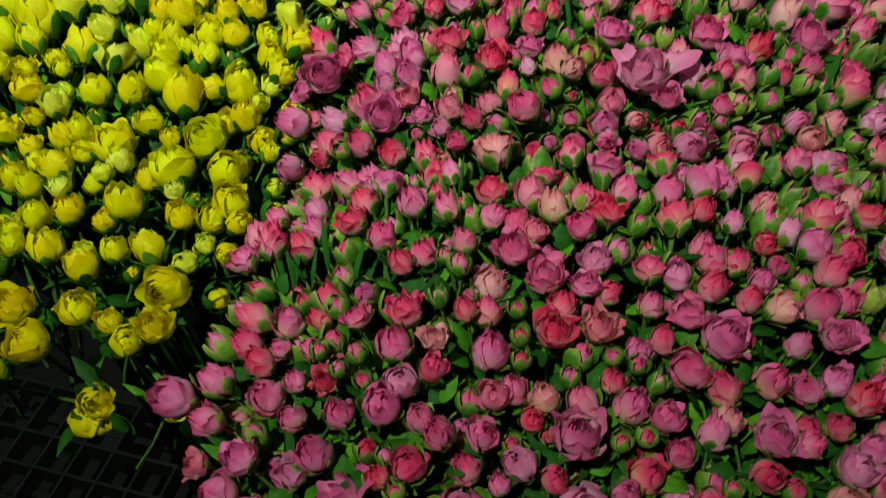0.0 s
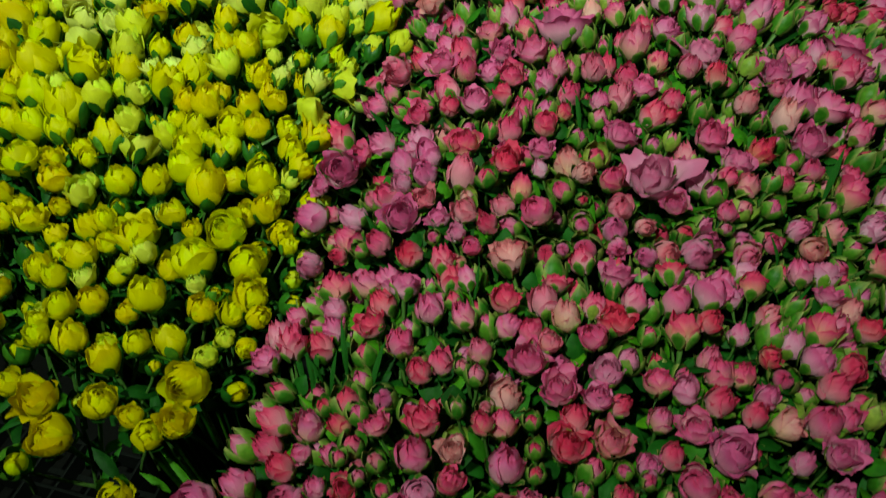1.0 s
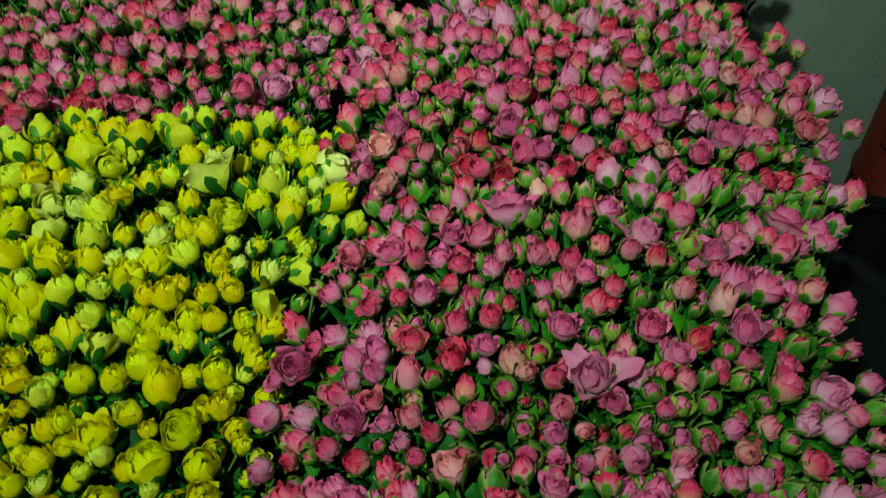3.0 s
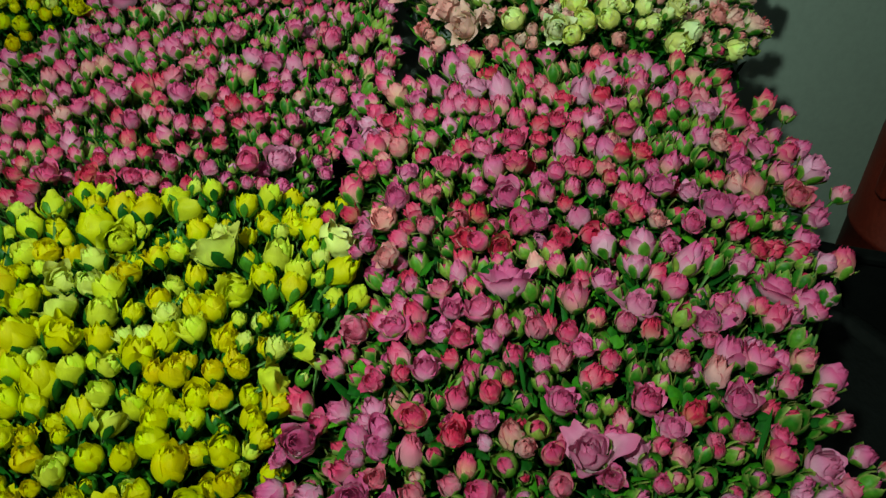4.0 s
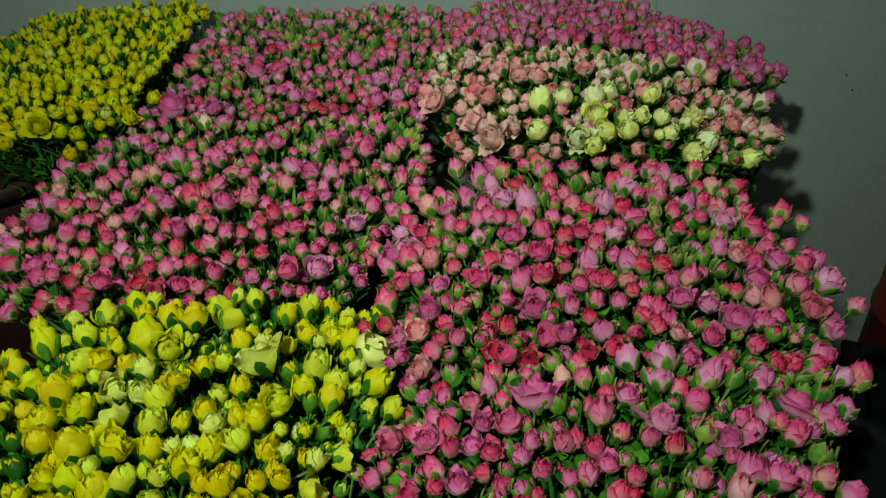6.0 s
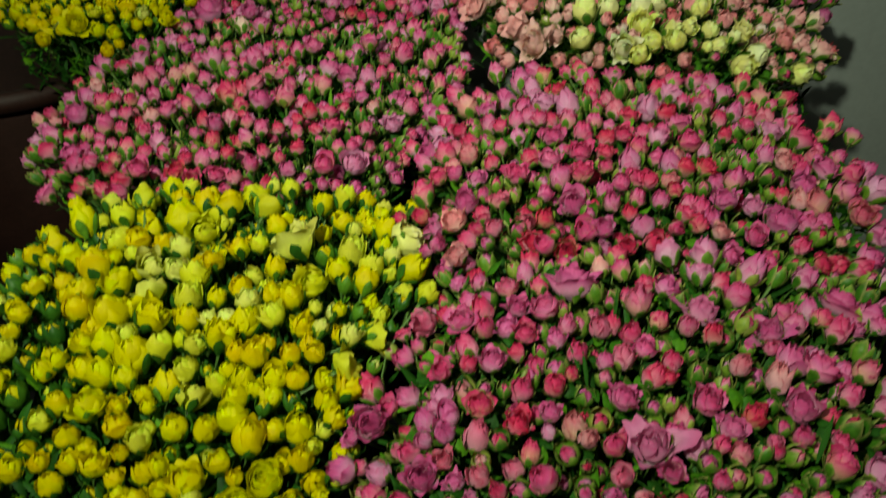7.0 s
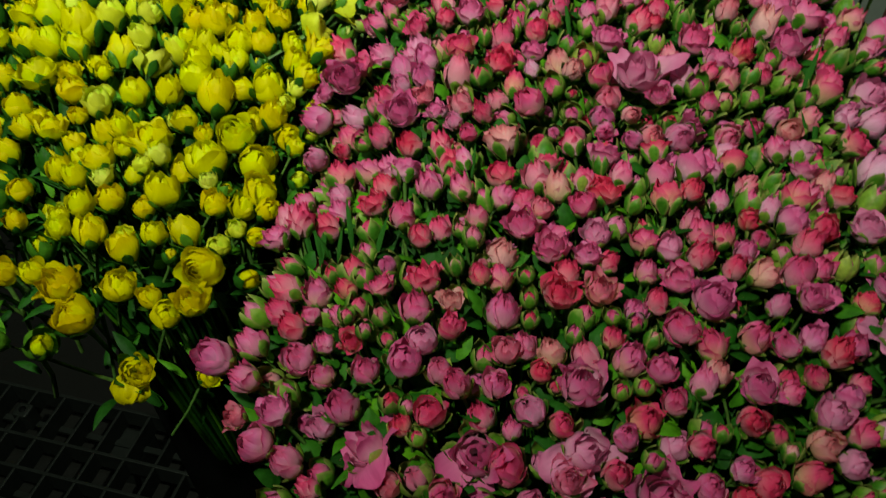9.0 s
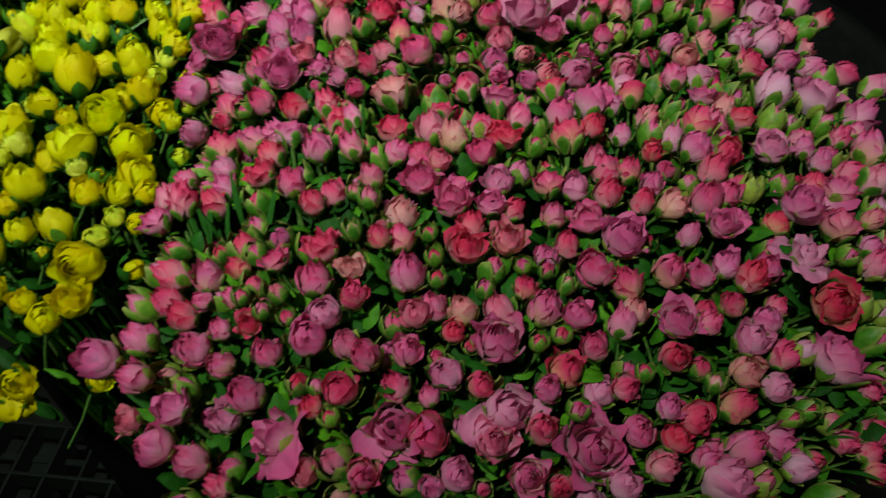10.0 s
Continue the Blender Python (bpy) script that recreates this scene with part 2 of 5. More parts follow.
def splay(s, rnd, R, around, long, wide, rise, sag, hollow=0.25, nu=8, nv=8):
    """One large petal that lies outwards: it starts at the given rise and sags on its way; hollow: how far its sides turn up."""
    here, step = Vector((rnd.uniform(0, 50), rnd.uniform(0, 50), 0)), R * long / nv
    out, high, rows = R * 0.25, R * 0.35, []
    for j in range(nv + 1):
        v = j / nv
        half = R * wide * math.sqrt(1 - ((v - 0.58) / 0.66) ** 2)
        row = []
        for i in range(nu + 1):
            u = 2 * i / nu - 1
            fold = noise.noise(here + Vector((u * 1.8, v * 2.0, 0)))
            x, y, z = out - R * wide * 0.42 * u * u * v ** 3, half * u, high + half * (hollow * u * u + 0.42 * fold * v)
            row.append((Vector((x * math.cos(around) - y * math.sin(around), x * math.sin(around) + y * math.cos(around), z)), (i / nu + around, 0.70 + 0.26 * v)))
        rows.append(row)
        pitch = rise - (rise + sag) * v
        out, high = out + step * math.cos(pitch), high + step * math.sin(pitch)
    s.sheet(rows)


def blossom(seed, kind):
    """The petals of one flower about 3 cm wide; its axis is z, its foot at the origin."""
    rnd, s = random.Random(seed), Shape()
    R = 0.0152

    def ring(count, r, h, span, top, start, **more):
        for k in range(count):
            petal(s, rnd, R * r * rnd.uniform(0.94, 1.06), R * h * rnd.uniform(0.93, 1.05), start + 2 * math.pi * k / count + rnd.uniform(-0.16, 0.16),
                  math.radians(span), top + rnd.uniform(-0.05, 0.05), **more)

    if kind == "bud":
        h = rnd.uniform(2.15, 2.85)
        ring(3, 1.06, h * rnd.uniform(0.58, 0.80), 110, 0.86, 0.5, lip=rnd.uniform(0.0, 0.3), wave=0.07, point=0.3, crease=0.22, frill=0.12, spiral=0.06, nu=6, nv=6, foot=0.45, waist=0.44)
        ring(3, 1.0, h * 0.93, 130, rnd.uniform(0.40, 0.64), 0.0, lip=rnd.uniform(0.0, 0.25), wave=0.09, crease=0.24, frill=0.14, point=rnd.uniform(0.15, 0.4), spiral=0.10, nu=7, nv=7, foot=0.45, waist=0.44)
        ring(3, 0.88, h * 1.0, 145, rnd.uniform(0.32, 0.48), 1.0, nu=7, nv=7, point=0.25, spiral=0.09, wave=0.07, crease=0.2, frill=0.14, waist=0.42)
        ring(3, 0.66, h * 0.99, 150, 0.28, 0.4, nu=5, nv=6, spiral=0.08, crease=0.2, frill=0.12)
        ring(3, 0.38, h * 0.96, 170, 0.14, 0.2, nu=4, nv=4, spiral=0.05)
    elif kind == "round":
        h = rnd.uniform(2.1, 2.65)
        ring(2, 1.06, h * rnd.uniform(0.74, 0.9), 185, rnd.uniform(0.74, 0.98), 0.3, spiral=0.05, lip=rnd.uniform(0.0, 0.25), wave=0.10, nu=10, nv=7, foot=0.34, waist=0.55, crease=0.30, frill=0.14, edge=0.14, rounded=0.4)
        ring(3, 1.0, h * 0.97, 150, rnd.uniform(0.46, 0.70), 1.6, wave=0.10, spiral=0.07, nu=9, nv=7, foot=0.34, waist=0.52, crease=0.30, frill=0.15, edge=0.10, rounded=0.35, point=0.1)
        ring(3, 0.84, h * 0.98, 160, rnd.uniform(0.26, 0.38), 0.7, nu=7, nv=7, spiral=0.06, wave=0.06, waist=0.50, crease=0.2, frill=0.09, edge=0.05)
        ring(3, 0.56, h * 0.95, 170, 0.2, 0.4, nu=5, nv=5, spiral=0.06)
    elif kind == "ball":
        h = rnd.uniform(1.75, 1.95)
        ring(4, 1.20, h * 0.80, 125, 0.98, 0.0, lip=rnd.uniform(0.05, 0.22), wave=0.05, nu=9, nv=7, foot=0.4, frill=0.03)
        ring(4, 1.10, h * 0.95, 130, 0.84, 0.7, lip=0.04, wave=0.04, nu=9, nv=7, foot=0.4, frill=0.03)
        ring(4, 0.98, h * 1.02, 130, 0.72, 0.3, nu=8, nv=7, spiral=0.07, wave=0.03, frill=0.03)
        ring(4, 0.84, h * 1.06, 135, 0.62, 0.9, nu=7, nv=6, spiral=0.07, frill=0.03)
        ring(4, 0.68, h * 1.07, 140, 0.56, 0.2, nu=6, nv=6, spiral=0.07, frill=0.03)
        ring(3, 0.50, h * 1.05, 155, 0.48, 0.6, nu=5, nv=5, spiral=0.07)
        ring(3, 0.30, h * 1.02, 165, 0.36, 0.1, nu=4, nv=4)
    elif kind == "half":
        h = rnd.uniform(1.8, 2.15)
        ring(3, 1.18, h * 0.90, 130, 0.96, 0.0, lip=rnd.uniform(0.10, 0.45), wave=0.14, point=0.3, crease=0.26, frill=0.09, nu=9, nv=7)
        ring(4, 1.02, h * 1.0, 120, 0.78, 0.8, lip=0.12, wave=0.12, point=0.25, crease=0.24, frill=0.09, nu=8, nv=7, spiral=0.10)
        ring(4, 0.84, h * 1.03, 125, 0.64, 0.3, wave=0.06, nu=6, nv=6, spiral=0.08)
        ring(4, 0.64, h * 1.04, 130, 0.58, 0.9, nu=5, nv=5, spiral=0.08, wave=0.05)
        ring(3, 0.42, h * 1.03, 160, 0.50, 0.2, nu=4, nv=4)
        ring(2, 0.22, h * 1.0, 200, 0.40, 0.5, nu=4, nv=3)
    elif kind == "open":
        h = 1.85
        ring(5, 1.38, h * 0.74, 100, 1.05, 0.0, lip=0.40, wave=0.10, droop=0.15, nu=8, nv=7)
        ring(5, 1.24, h * 0.88, 105, 0.98, 0.6, lip=0.22, wave=0.08, droop=0.05, nu=8, nv=7)
        ring(5, 1.04, h * 1.0, 110, 0.86, 0.2, lip=0.08, wave=0.07, nu=7, nv=6)
        ring(4, 0.84, h * 1.06, 120, 0.74, 0.7, wave=0.06, nu=6, nv=6)
        ring(4, 0.64, h * 1.08, 125, 0.66, 0.1, wave=0.05, nu=5, nv=5)
        ring(3, 0.46, h * 1.08, 150, 0.56, 0.5, nu=5, nv=4)
        ring(3, 0.27, h * 1.05, 160, 0.36, 0.9, nu=4, nv=3)
    elif kind == "loose":
        h = rnd.uniform(2.0, 2.4)
        for k in range(3):
            petal(s, rnd, R * rnd.uniform(1.25, 1.5), R * h * rnd.uniform(0.72, 1.02), 2.1 * k + rnd.uniform(-0.3, 0.3), math.radians(rnd.uniform(105, 140)), rnd.uniform(1.0, 1.25),
                  lip=rnd.uniform(0.1, 0.55), wave=0.16, droop=0.06, crease=0.34, frill=0.10, nu=11, nv=8, rounded=0.5)
        ring(3, 1.14, h * 1.0, 125, 0.94, 1.0, lip=0.12, wave=0.15, crease=0.3, frill=0.10, nu=10, nv=8, rounded=0.45)
        ring(3, 0.92, h * 1.02, 130, 0.76, 0.3, lip=0.04, wave=0.12, crease=0.25, frill=0.08, nu=8, nv=7)
        ring(3, 0.68, h * 1.0, 140, 0.62, 0.8, wave=0.1, nu=6, nv=5)
        ring(3, 0.42, h * 0.97, 160, 0.5, 0.2, nu=5, nv=4)
    elif kind == "flop":
        h = rnd.uniform(1.8, 2.2)
        for k in range(3):
            petal(s, rnd, R * rnd.uniform(1.2, 1.45), R * h * rnd.uniform(0.78, 1.1), 2.1 * k + rnd.uniform(-0.4, 0.4), math.radians(rnd.uniform(125, 175)), rnd.uniform(0.75, 1.05),
                  lip=rnd.uniform(0.0, 0.25), wave=0.20, crease=0.42, frill=0.13, nu=13, nv=9, spiral=0.10, foot=0.4, rounded=0.4)
        ring(2, 1.06, h * 1.0, 165, 0.66, 1.2, wave=0.14, frill=0.12, crease=0.34, nu=11, nv=8, spiral=0.10)
        ring(3, 0.82, h * 0.95, 150, 0.38, 0.4, nu=7, nv=6, spiral=0.08, crease=0.22)
        ring(3, 0.54, h * 0.92, 160, 0.22, 0.2, nu=5, nv=4)
    elif kind == "blown":
        h = rnd.uniform(1.9, 2.2)
        for around in (-1.55, 3.05, 0.1):
            splay(s, rnd, R, around + rnd.uniform(-0.2, 0.2), rnd.uniform(1.9, 2.3), rnd.uniform(1.1, 1.25), rnd.uniform(0.5, 0.8), rnd.uniform(0.4, 0.8), 0.12, 12, 10)
        ring(4, 0.86, h * 0.86, 110, 0.9, 0.4, lip=0.25, wave=0.14, crease=0.35, frill=0.10, nu=8, nv=7, rounded=0.5)
        ring(3, 0.56, h * 0.9, 120, 0.7, 0.9, wave=0.12, crease=0.3, nu=6, nv=6)
        ring(3, 0.3, h * 0.7, 150, 0.5, 0.1, nu=4, nv=4)
    elif kind == "drop":
        h = rnd.uniform(1.8, 2.1)
        for around in (-2.0, -1.2):
            splay(s, rnd, R, around + rnd.uniform(-0.2, 0.2), rnd.uniform(2.1, 2.6), rnd.uniform(0.75, 0.95), rnd.uniform(0.5, 0.8), rnd.uniform(1.1, 1.5), 0.3, 10, 10)
        petal(s, rnd, R * 1.15, R * h * 1.25, rnd.uniform(-0.3, 0.6), math.radians(95), 1.05, lip=0.2, wave=0.15, crease=0.3, frill=0.1, nu=9, nv=8, rounded=0.55)
        ring(3, 1.0, h * 0.9, 125, 0.8, 0.8, lip=0.1, wave=0.14, crease=0.3, frill=0.10, nu=8, nv=7)
        ring(3, 0.76, h * 0.95, 130, 0.62, 0.2, wave=0.1, crease=0.25, nu=7, nv=6)
        ring(3, 0.46, h * 0.93, 150, 0.45, 0.7, nu=5, nv=4)
    elif kind == "tight":
        ring(3, 0.56, rnd.uniform(1.4, 1.6), 150, 0.20, 0.0, nu=4, nv=5, point=0.3)
        ring(2, 0.36, 1.42, 200, 0.10, 0.7, nu=4, nv=4)
    return s


def calyx(seed, reach, width, spread, thick=1.0, s=None, mat=0):
    """Five sepals round the foot of a flower, and its stem."""
    rnd, s = random.Random(seed), s or Shape()
    R = 0.0152
    for k in range(5):
        around = 2 * math.pi * k / 5 + rnd.uniform(-0.15, 0.15)
        long, out, curl = reach * rnd.uniform(0.75, 1.15), spread + rnd.uniform(-0.12, 0.18), rnd.uniform(-0.10, 0.10)
        rows = []
        for j in range(6):
            v = j / 5
            wide = width * (math.sin(math.pi * (0.18 + 0.80 * v)) ** 0.8 if v < 1 else 0.02)
            row = []
            for i in range(5):
                u = i / 2 - 1
                a = around + u * wide
                r = R * thick * (cup(min(v * long / 2.5, 1), 0.66, 0.45, 0.45) + 0.07 + out * v ** 2.5 + 0.07 * (1 - u * u) + curl * u * v)
                row.append((Vector((r * math.cos(a), r * math.sin(a), R * (long * v - 0.10 - 0.25 * out * v ** 3))), (i / 4, v)))
            rows.append(row)
        s.sheet(rows, mat)
    bend = Vector((rnd.uniform(-1, 1), rnd.uniform(-1, 1), 0)) * 0.012
    s.tube([Vector((0, 0, 0.002)), Vector((0, 0, -0.02)), bend + Vector((0, 0, -0.07)), bend * 1.5 + Vector((0, 0, -0.14))],
           [0.0035, 0.0022, 0.0022, 0.0024], 5, mat + 1)
    return s


def leaf_rows(rnd, base, heading, rise, long, wide, fold=0.3, curl=0.6):
    """A lance-shaped leaf with a folded midrib that arches over."""
    side = Vector((-math.sin(heading), math.cos(heading), 0))
    p, pitch, rows = Vector(base), rise, []
    for j in range(7):
        v = j / 6
        w = wide * (math.sin(math.pi * min(0.98, 0.10 + 0.90 * v)) ** 0.9)
        ahead = Vector((math.cos(heading) * math.cos(pitch), math.sin(heading) * math.cos(pitch), math.sin(pitch)))
        up = ahead.cross(side) * -1
        rows.append([(p + side * w * u + up * (abs(u) * w * fold), (0.5 + u / 2, v)) for u in (-1, -0.5, 0, 0.5, 1)])
        p = p + ahead * (long / 6)
        pitch -= curl / 6 * (1 + rnd.uniform(-0.3, 0.3))
    return rows


BLADES = []
for n in range(4):
    blade, chance = Shape(), random.Random(60 + n)
    blade.sheet(leaf_rows(chance, (0, 0, 0), 0.0, chance.uniform(0.9, 1.25), 1.0, chance.uniform(0.045, 0.075), curl=chance.uniform(0.3, 1.0)))
    BLADES.append(blade.mesh("leaf_blade", [LEAF]))
KINDS = {"bud": 10, "round": 9, "ball": 3, "half": 4, "open": 3, "loose": 3, "flop": 5, "blown": 2, "drop": 4, "tight": 2}
BLOSSOMS, CALYXES = {}, {}
for hue in ("pink", "mauve", "magenta", "yellow", "lemon", "cream", "peach"):
    for kind, count in KINDS.items():
        BLOSSOMS[hue, kind] = [blossom(31 * n + 7 * len(kind) + 3 * len(hue), kind).mesh("petals_" + kind, [PETALS[hue]]) for n in range(count)]
WHOLE = {}
for (hue, kind), meshes in BLOSSOMS.items():
    dark = hue in ("yellow", "lemon")
    for n in range(2):
        shape = blossom(31 * n + 7 * len(kind) + 3 * len(hue), kind)
        if kind == "tight":
            calyx(500 + n, 1.62, 0.74, -0.34, 0.84, shape, 1)
        else:
            calyx(500 + n, 1.5 if dark else 1.55, 0.40 if dark else 0.48, 0.22, 1.05, shape, 1)
        WHOLE.setdefault((hue, kind), []).append(shape.mesh("flower_" + kind, [PETALS[hue], SEPAL_DARK if dark else SEPAL_LIGHT, STEM]))
for n in range(4):
    CALYXES["light", "wide", n] = calyx(100 + n, 1.5, 0.46, 0.20, 1.06).mesh("calyx_light", [SEPAL_LIGHT, STEM])
    CALYXES["dark", "wide", n] = calyx(200 + n, 1.5, 0.40, 0.26, 1.05).mesh("calyx_dark", [SEPAL_DARK, STEM])
    CALYXES["light", "shut", n] = calyx(300 + n, 1.62, 0.74, -0.34, 0.84).mesh("calyx_shut_light", [SEPAL_LIGHT, STEM])
    CALYXES["dark", "shut", n] = calyx(400 + n, 1.62, 0.74, -0.34, 0.84).mesh("calyx_shut_dark", [SEPAL_DARK, STEM])
NAMES = {"ball": "open_flower", "bud": "flower_bud", "round": "flower_bud", "half": "half_open_flower", "open": "open_flower", "loose": "open_flower", "flop": "open_flower", "blown": "open_flower", "drop": "open_flower", "tight": "green_bud"}


def inside(poly, x, y):
    hit, n = False, len(poly)
    for i in range(n):
        (ax, ay), (bx, by) = poly[i], poly[i - 1]
        if (ay > y) != (by > y) and x < (bx - ax) * (y - ay) / (by - ay) + ax:
            hit = not hit
    return hit


def border(poly, x, y):
    """How far (x, y) is from the outline."""
    best = 9.0
    for i in range(len(poly)):
        (ax, ay), (bx, by) = poly[i - 1], poly[i]
        dx, dy = bx - ax, by - ay
        k = max(0, min(1, ((x - ax) * dx + (y - ay) * dy) / (dx * dx + dy * dy)))
        best = min(best, math.hypot(x - ax - k * dx, y - ay - k * dy))
    return best


HALF = {"bud": 0.0155, "round": 0.0168, "ball": 0.0195, "half": 0.0190, "open": 0.0235, "loose": 0.0250, "flop": 0.0225, "blown": 0.0300, "drop": 0.0220, "tight": 0.0115}


MIDDLE = {"bud": 0.020, "round": 0.0178, "tight": 0.013}


def stand(rows, hue, kind, *places):
    """Adds flowers of one kind at (x, y, size)."""
    rows.extend((x, y, hue, kind, size) for x, y, size in places)


def bunch(name, label, category, poly, height, hues, kinds, sepals, crowd, size, seed, placed=(), lean=0.5, greens=0.25, leaves=900, foot_z=0.10, low=0.0, grow=1.08, fringe=0.10, blades=(), depth=0.12, front=0.0, thin=(-9.0, 0.0), high=0.0, opened=0.0):
    """A sheaf of cut flowers that stands in its tub. poly: its outline from above; height(x, y): the level of the flowers. Those in placed stand where given; others fill the room between them."""
    rnd = random.Random(seed)
    xs, ys = [p[0] for p in poly], [p[1] for p in poly]
    cx, cy = sum(xs) / len(xs), sum(ys) / len(ys)
    thing = tagged(new(name), label, category, "bunches of cut flowers")
    thing.location = (cx, cy, foot_z)
    back = Matrix.Translation((-cx, -cy, -foot_z))
    taken = []

    def put(x, y, hue, kind, scale, down=0.0, split=True):
        d = border(poly, x, y)
        rim = max(0.0, 1 - d / fringe) if inside(poly, x, y) else 1.0
        way = math.atan2(y - cy, x - cx) + rnd.gauss(0, 0.5 if rim > 0.3 else 1.6)
        amount = lean * rim ** 1.3 + 0.06 + abs(rnd.gauss(0, 0.22)) + (0.5 if kind == "flop" else 0.0)
        out = Vector((math.cos(way) * amount, math.sin(way) * amount - front - (0.45 if kind == "ball" else 0.0)))
        amount, way = out.length, math.atan2(out.y, out.x)
        axis = Vector((-math.sin(way), math.cos(way), 0))
        z = height(x, y) - down
        slim = rnd.uniform(0.92, 1.10)
        turn = Matrix.Rotation(amount, 4, axis)
        foot = Vector((x, y, z)) - turn.to_3x3() @ Vector((0, 0, MIDDLE.get(kind, 0.017) * scale))
        m = back @ Matrix.Translation(foot) @ turn @ Matrix.Rotation(rnd.gauss(0, 0.35) if kind in ("blown", "drop") else rnd.uniform(0, 6.28), 4, "Z") @ Matrix.Diagonal((scale, scale * rnd.uniform(0.93, 1.07), scale * slim, 1))
        flower = part(NAMES[kind], rnd.choice((BLOSSOMS if split else WHOLE)[hue, kind]), thing, m)
        if split:
            part("calyx", CALYXES[sepals, "shut" if kind == "tight" else "wide", rnd.randrange(4)], flower)
        taken.append((x, y, HALF[kind] * scale))

    for x, y, hue, kind, scale in placed:
        if kind == "bud" and rnd.random() < opened:
            kind = rnd.choice(("half", "round", "half"))
        put(x, y, hue, kind, scale * grow, rnd.gauss(0, 0.003))
    tries = int((max(xs) - min(xs)) * (max(ys) - min(ys)) / 0.0009 * 14)
    for _ in range(tries):
        x, y = rnd.uniform(min(xs), max(xs)), rnd.uniform(min(ys), max(ys))
        if not inside(poly, x, y) or (y < thin[0] and rnd.random() < thin[1]):
            continue
        kind = "tight" if rnd.random() < greens else rnd.choices(list(kinds), list(kinds.values()))[0]
        hue = rnd.choices(list(hues), list(hues.values()))[0]
        scale = rnd.uniform(0.7, 1.12) if kind == "tight" else max(0.55, rnd.gauss(size, 0.13 * size))
        r = HALF[kind] * scale
        if any((x - a) ** 2 + (y - b) ** 2 < ((r + c) * crowd) ** 2 for a, b, c in taken):
            continue
        put(x, y, hue, kind, scale, low * rnd.uniform(0.5, 1.3) + rnd.gauss(0, 0.006) + (0.006 if kind == "tight" else 0), False)
    for x, y, size, heading in blades:
        part("leaf", rnd.choice(BLADES), thing, back @ Matrix.Translation((x, y, height(x, y) - 0.45 * size)) @ Matrix.Rotation(math.radians(heading), 4, "Z") @ Matrix.Diagonal((size, size, size, 1)))
    # the leaves and stems among and below the flowers
    foliage = Shape()
    for n in range(leaves):
        while True:
            x, y = rnd.uniform(min(xs), max(xs)), rnd.uniform(min(ys), max(ys))
            if inside(poly, x, y) and border(poly, x, y) > 0.015 and not (y < thin[0] and rnd.random() < 0.8):
                break
        young, broad = rnd.random() < high, rnd.random() < 0.3
        deep = rnd.uniform(0.012, 0.034) if young else rnd.random() ** 1.2 * depth + 0.032
        foliage.sheet(leaf_rows(rnd, (x - cx, y - cy, height(x, y) - deep - foot_z), rnd.uniform(0, 6.28), rnd.uniform(0.4, 1.3),
                                rnd.uniform(0.014, 0.024) if young else rnd.uniform(0.022, 0.036) if broad else rnd.uniform(0.025, 0.055), rnd.uniform(0.005, 0.009) if broad or young else rnd.uniform(0.0025, 0.006),
                                curl=rnd.uniform(0.2, 1.4)))
    for n in range(leaves // 4):
        while True:
            x, y = rnd.uniform(min(xs), max(xs)), rnd.uniform(min(ys), max(ys))
            if inside(poly, x, y) and border(poly, x, y) > 0.11 and y > thin[0]:
                break
        k = 0.45
        foliage.tube([Vector((x - cx, y - cy, height(x, y) - 0.06 - foot_z)), Vector(((x - cx) * (1 + k) / 2, (y - cy) * (1 + k) / 2, 0.36)),
                      Vector(((x - cx) * k, (y - cy) * k, 0.0))], [0.0022, 0.0025, 0.003], 5)
    tagged(part("foliage", foliage.mesh("foliage", [LEAF]), thing, None, "dense dark green leaves and stems"), kind="stuff")
    return thing


# ---------------------------------------------------------------- the room
def wall(name, centre, size, mat, label):
    ob = tagged(new(name, box_mesh(name, size, mat)), label, name.split("_")[0], kind="structure")
    ob.location = centre
    return ob


X0, X1, Y0, Y1, LOW, TOP = -3.4, 3.8, -4.0, 2.12, -0.30, 2.60
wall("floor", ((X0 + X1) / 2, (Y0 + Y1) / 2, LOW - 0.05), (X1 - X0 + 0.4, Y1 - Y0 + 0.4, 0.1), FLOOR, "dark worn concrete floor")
wall("ceiling", ((X0 + X1) / 2, (Y0 + Y1) / 2, TOP + 0.05), (X1 - X0 + 0.4, Y1 - Y0 + 0.4, 0.1), CEILING, "plain pale ceiling")
wall("wall_north", ((X0 + X1) / 2, Y1 + 0.06, (TOP + LOW) / 2), (X1 - X0, 0.12, TOP - LOW), WALL, "grey-green painted wall behind the flowers")
wall("wall_south", ((X0 + X1) / 2, Y0 - 0.06, (TOP + LOW) / 2), (X1 - X0, 0.12, TOP - LOW), WALL, "plain grey-green painted wall")
wall("wall_west", (X0 - 0.06, (Y0 + Y1) / 2, (TOP + LOW) / 2), (0.12, Y1 - Y0, TOP - LOW), WALL, "plain grey-green painted wall")
wall("wall_east", (X1 + 0.06, (Y0 + Y1) / 2, (TOP + LOW) / 2), (0.12, Y1 - Y0, TOP - LOW), WALL, "plain grey-green painted wall")

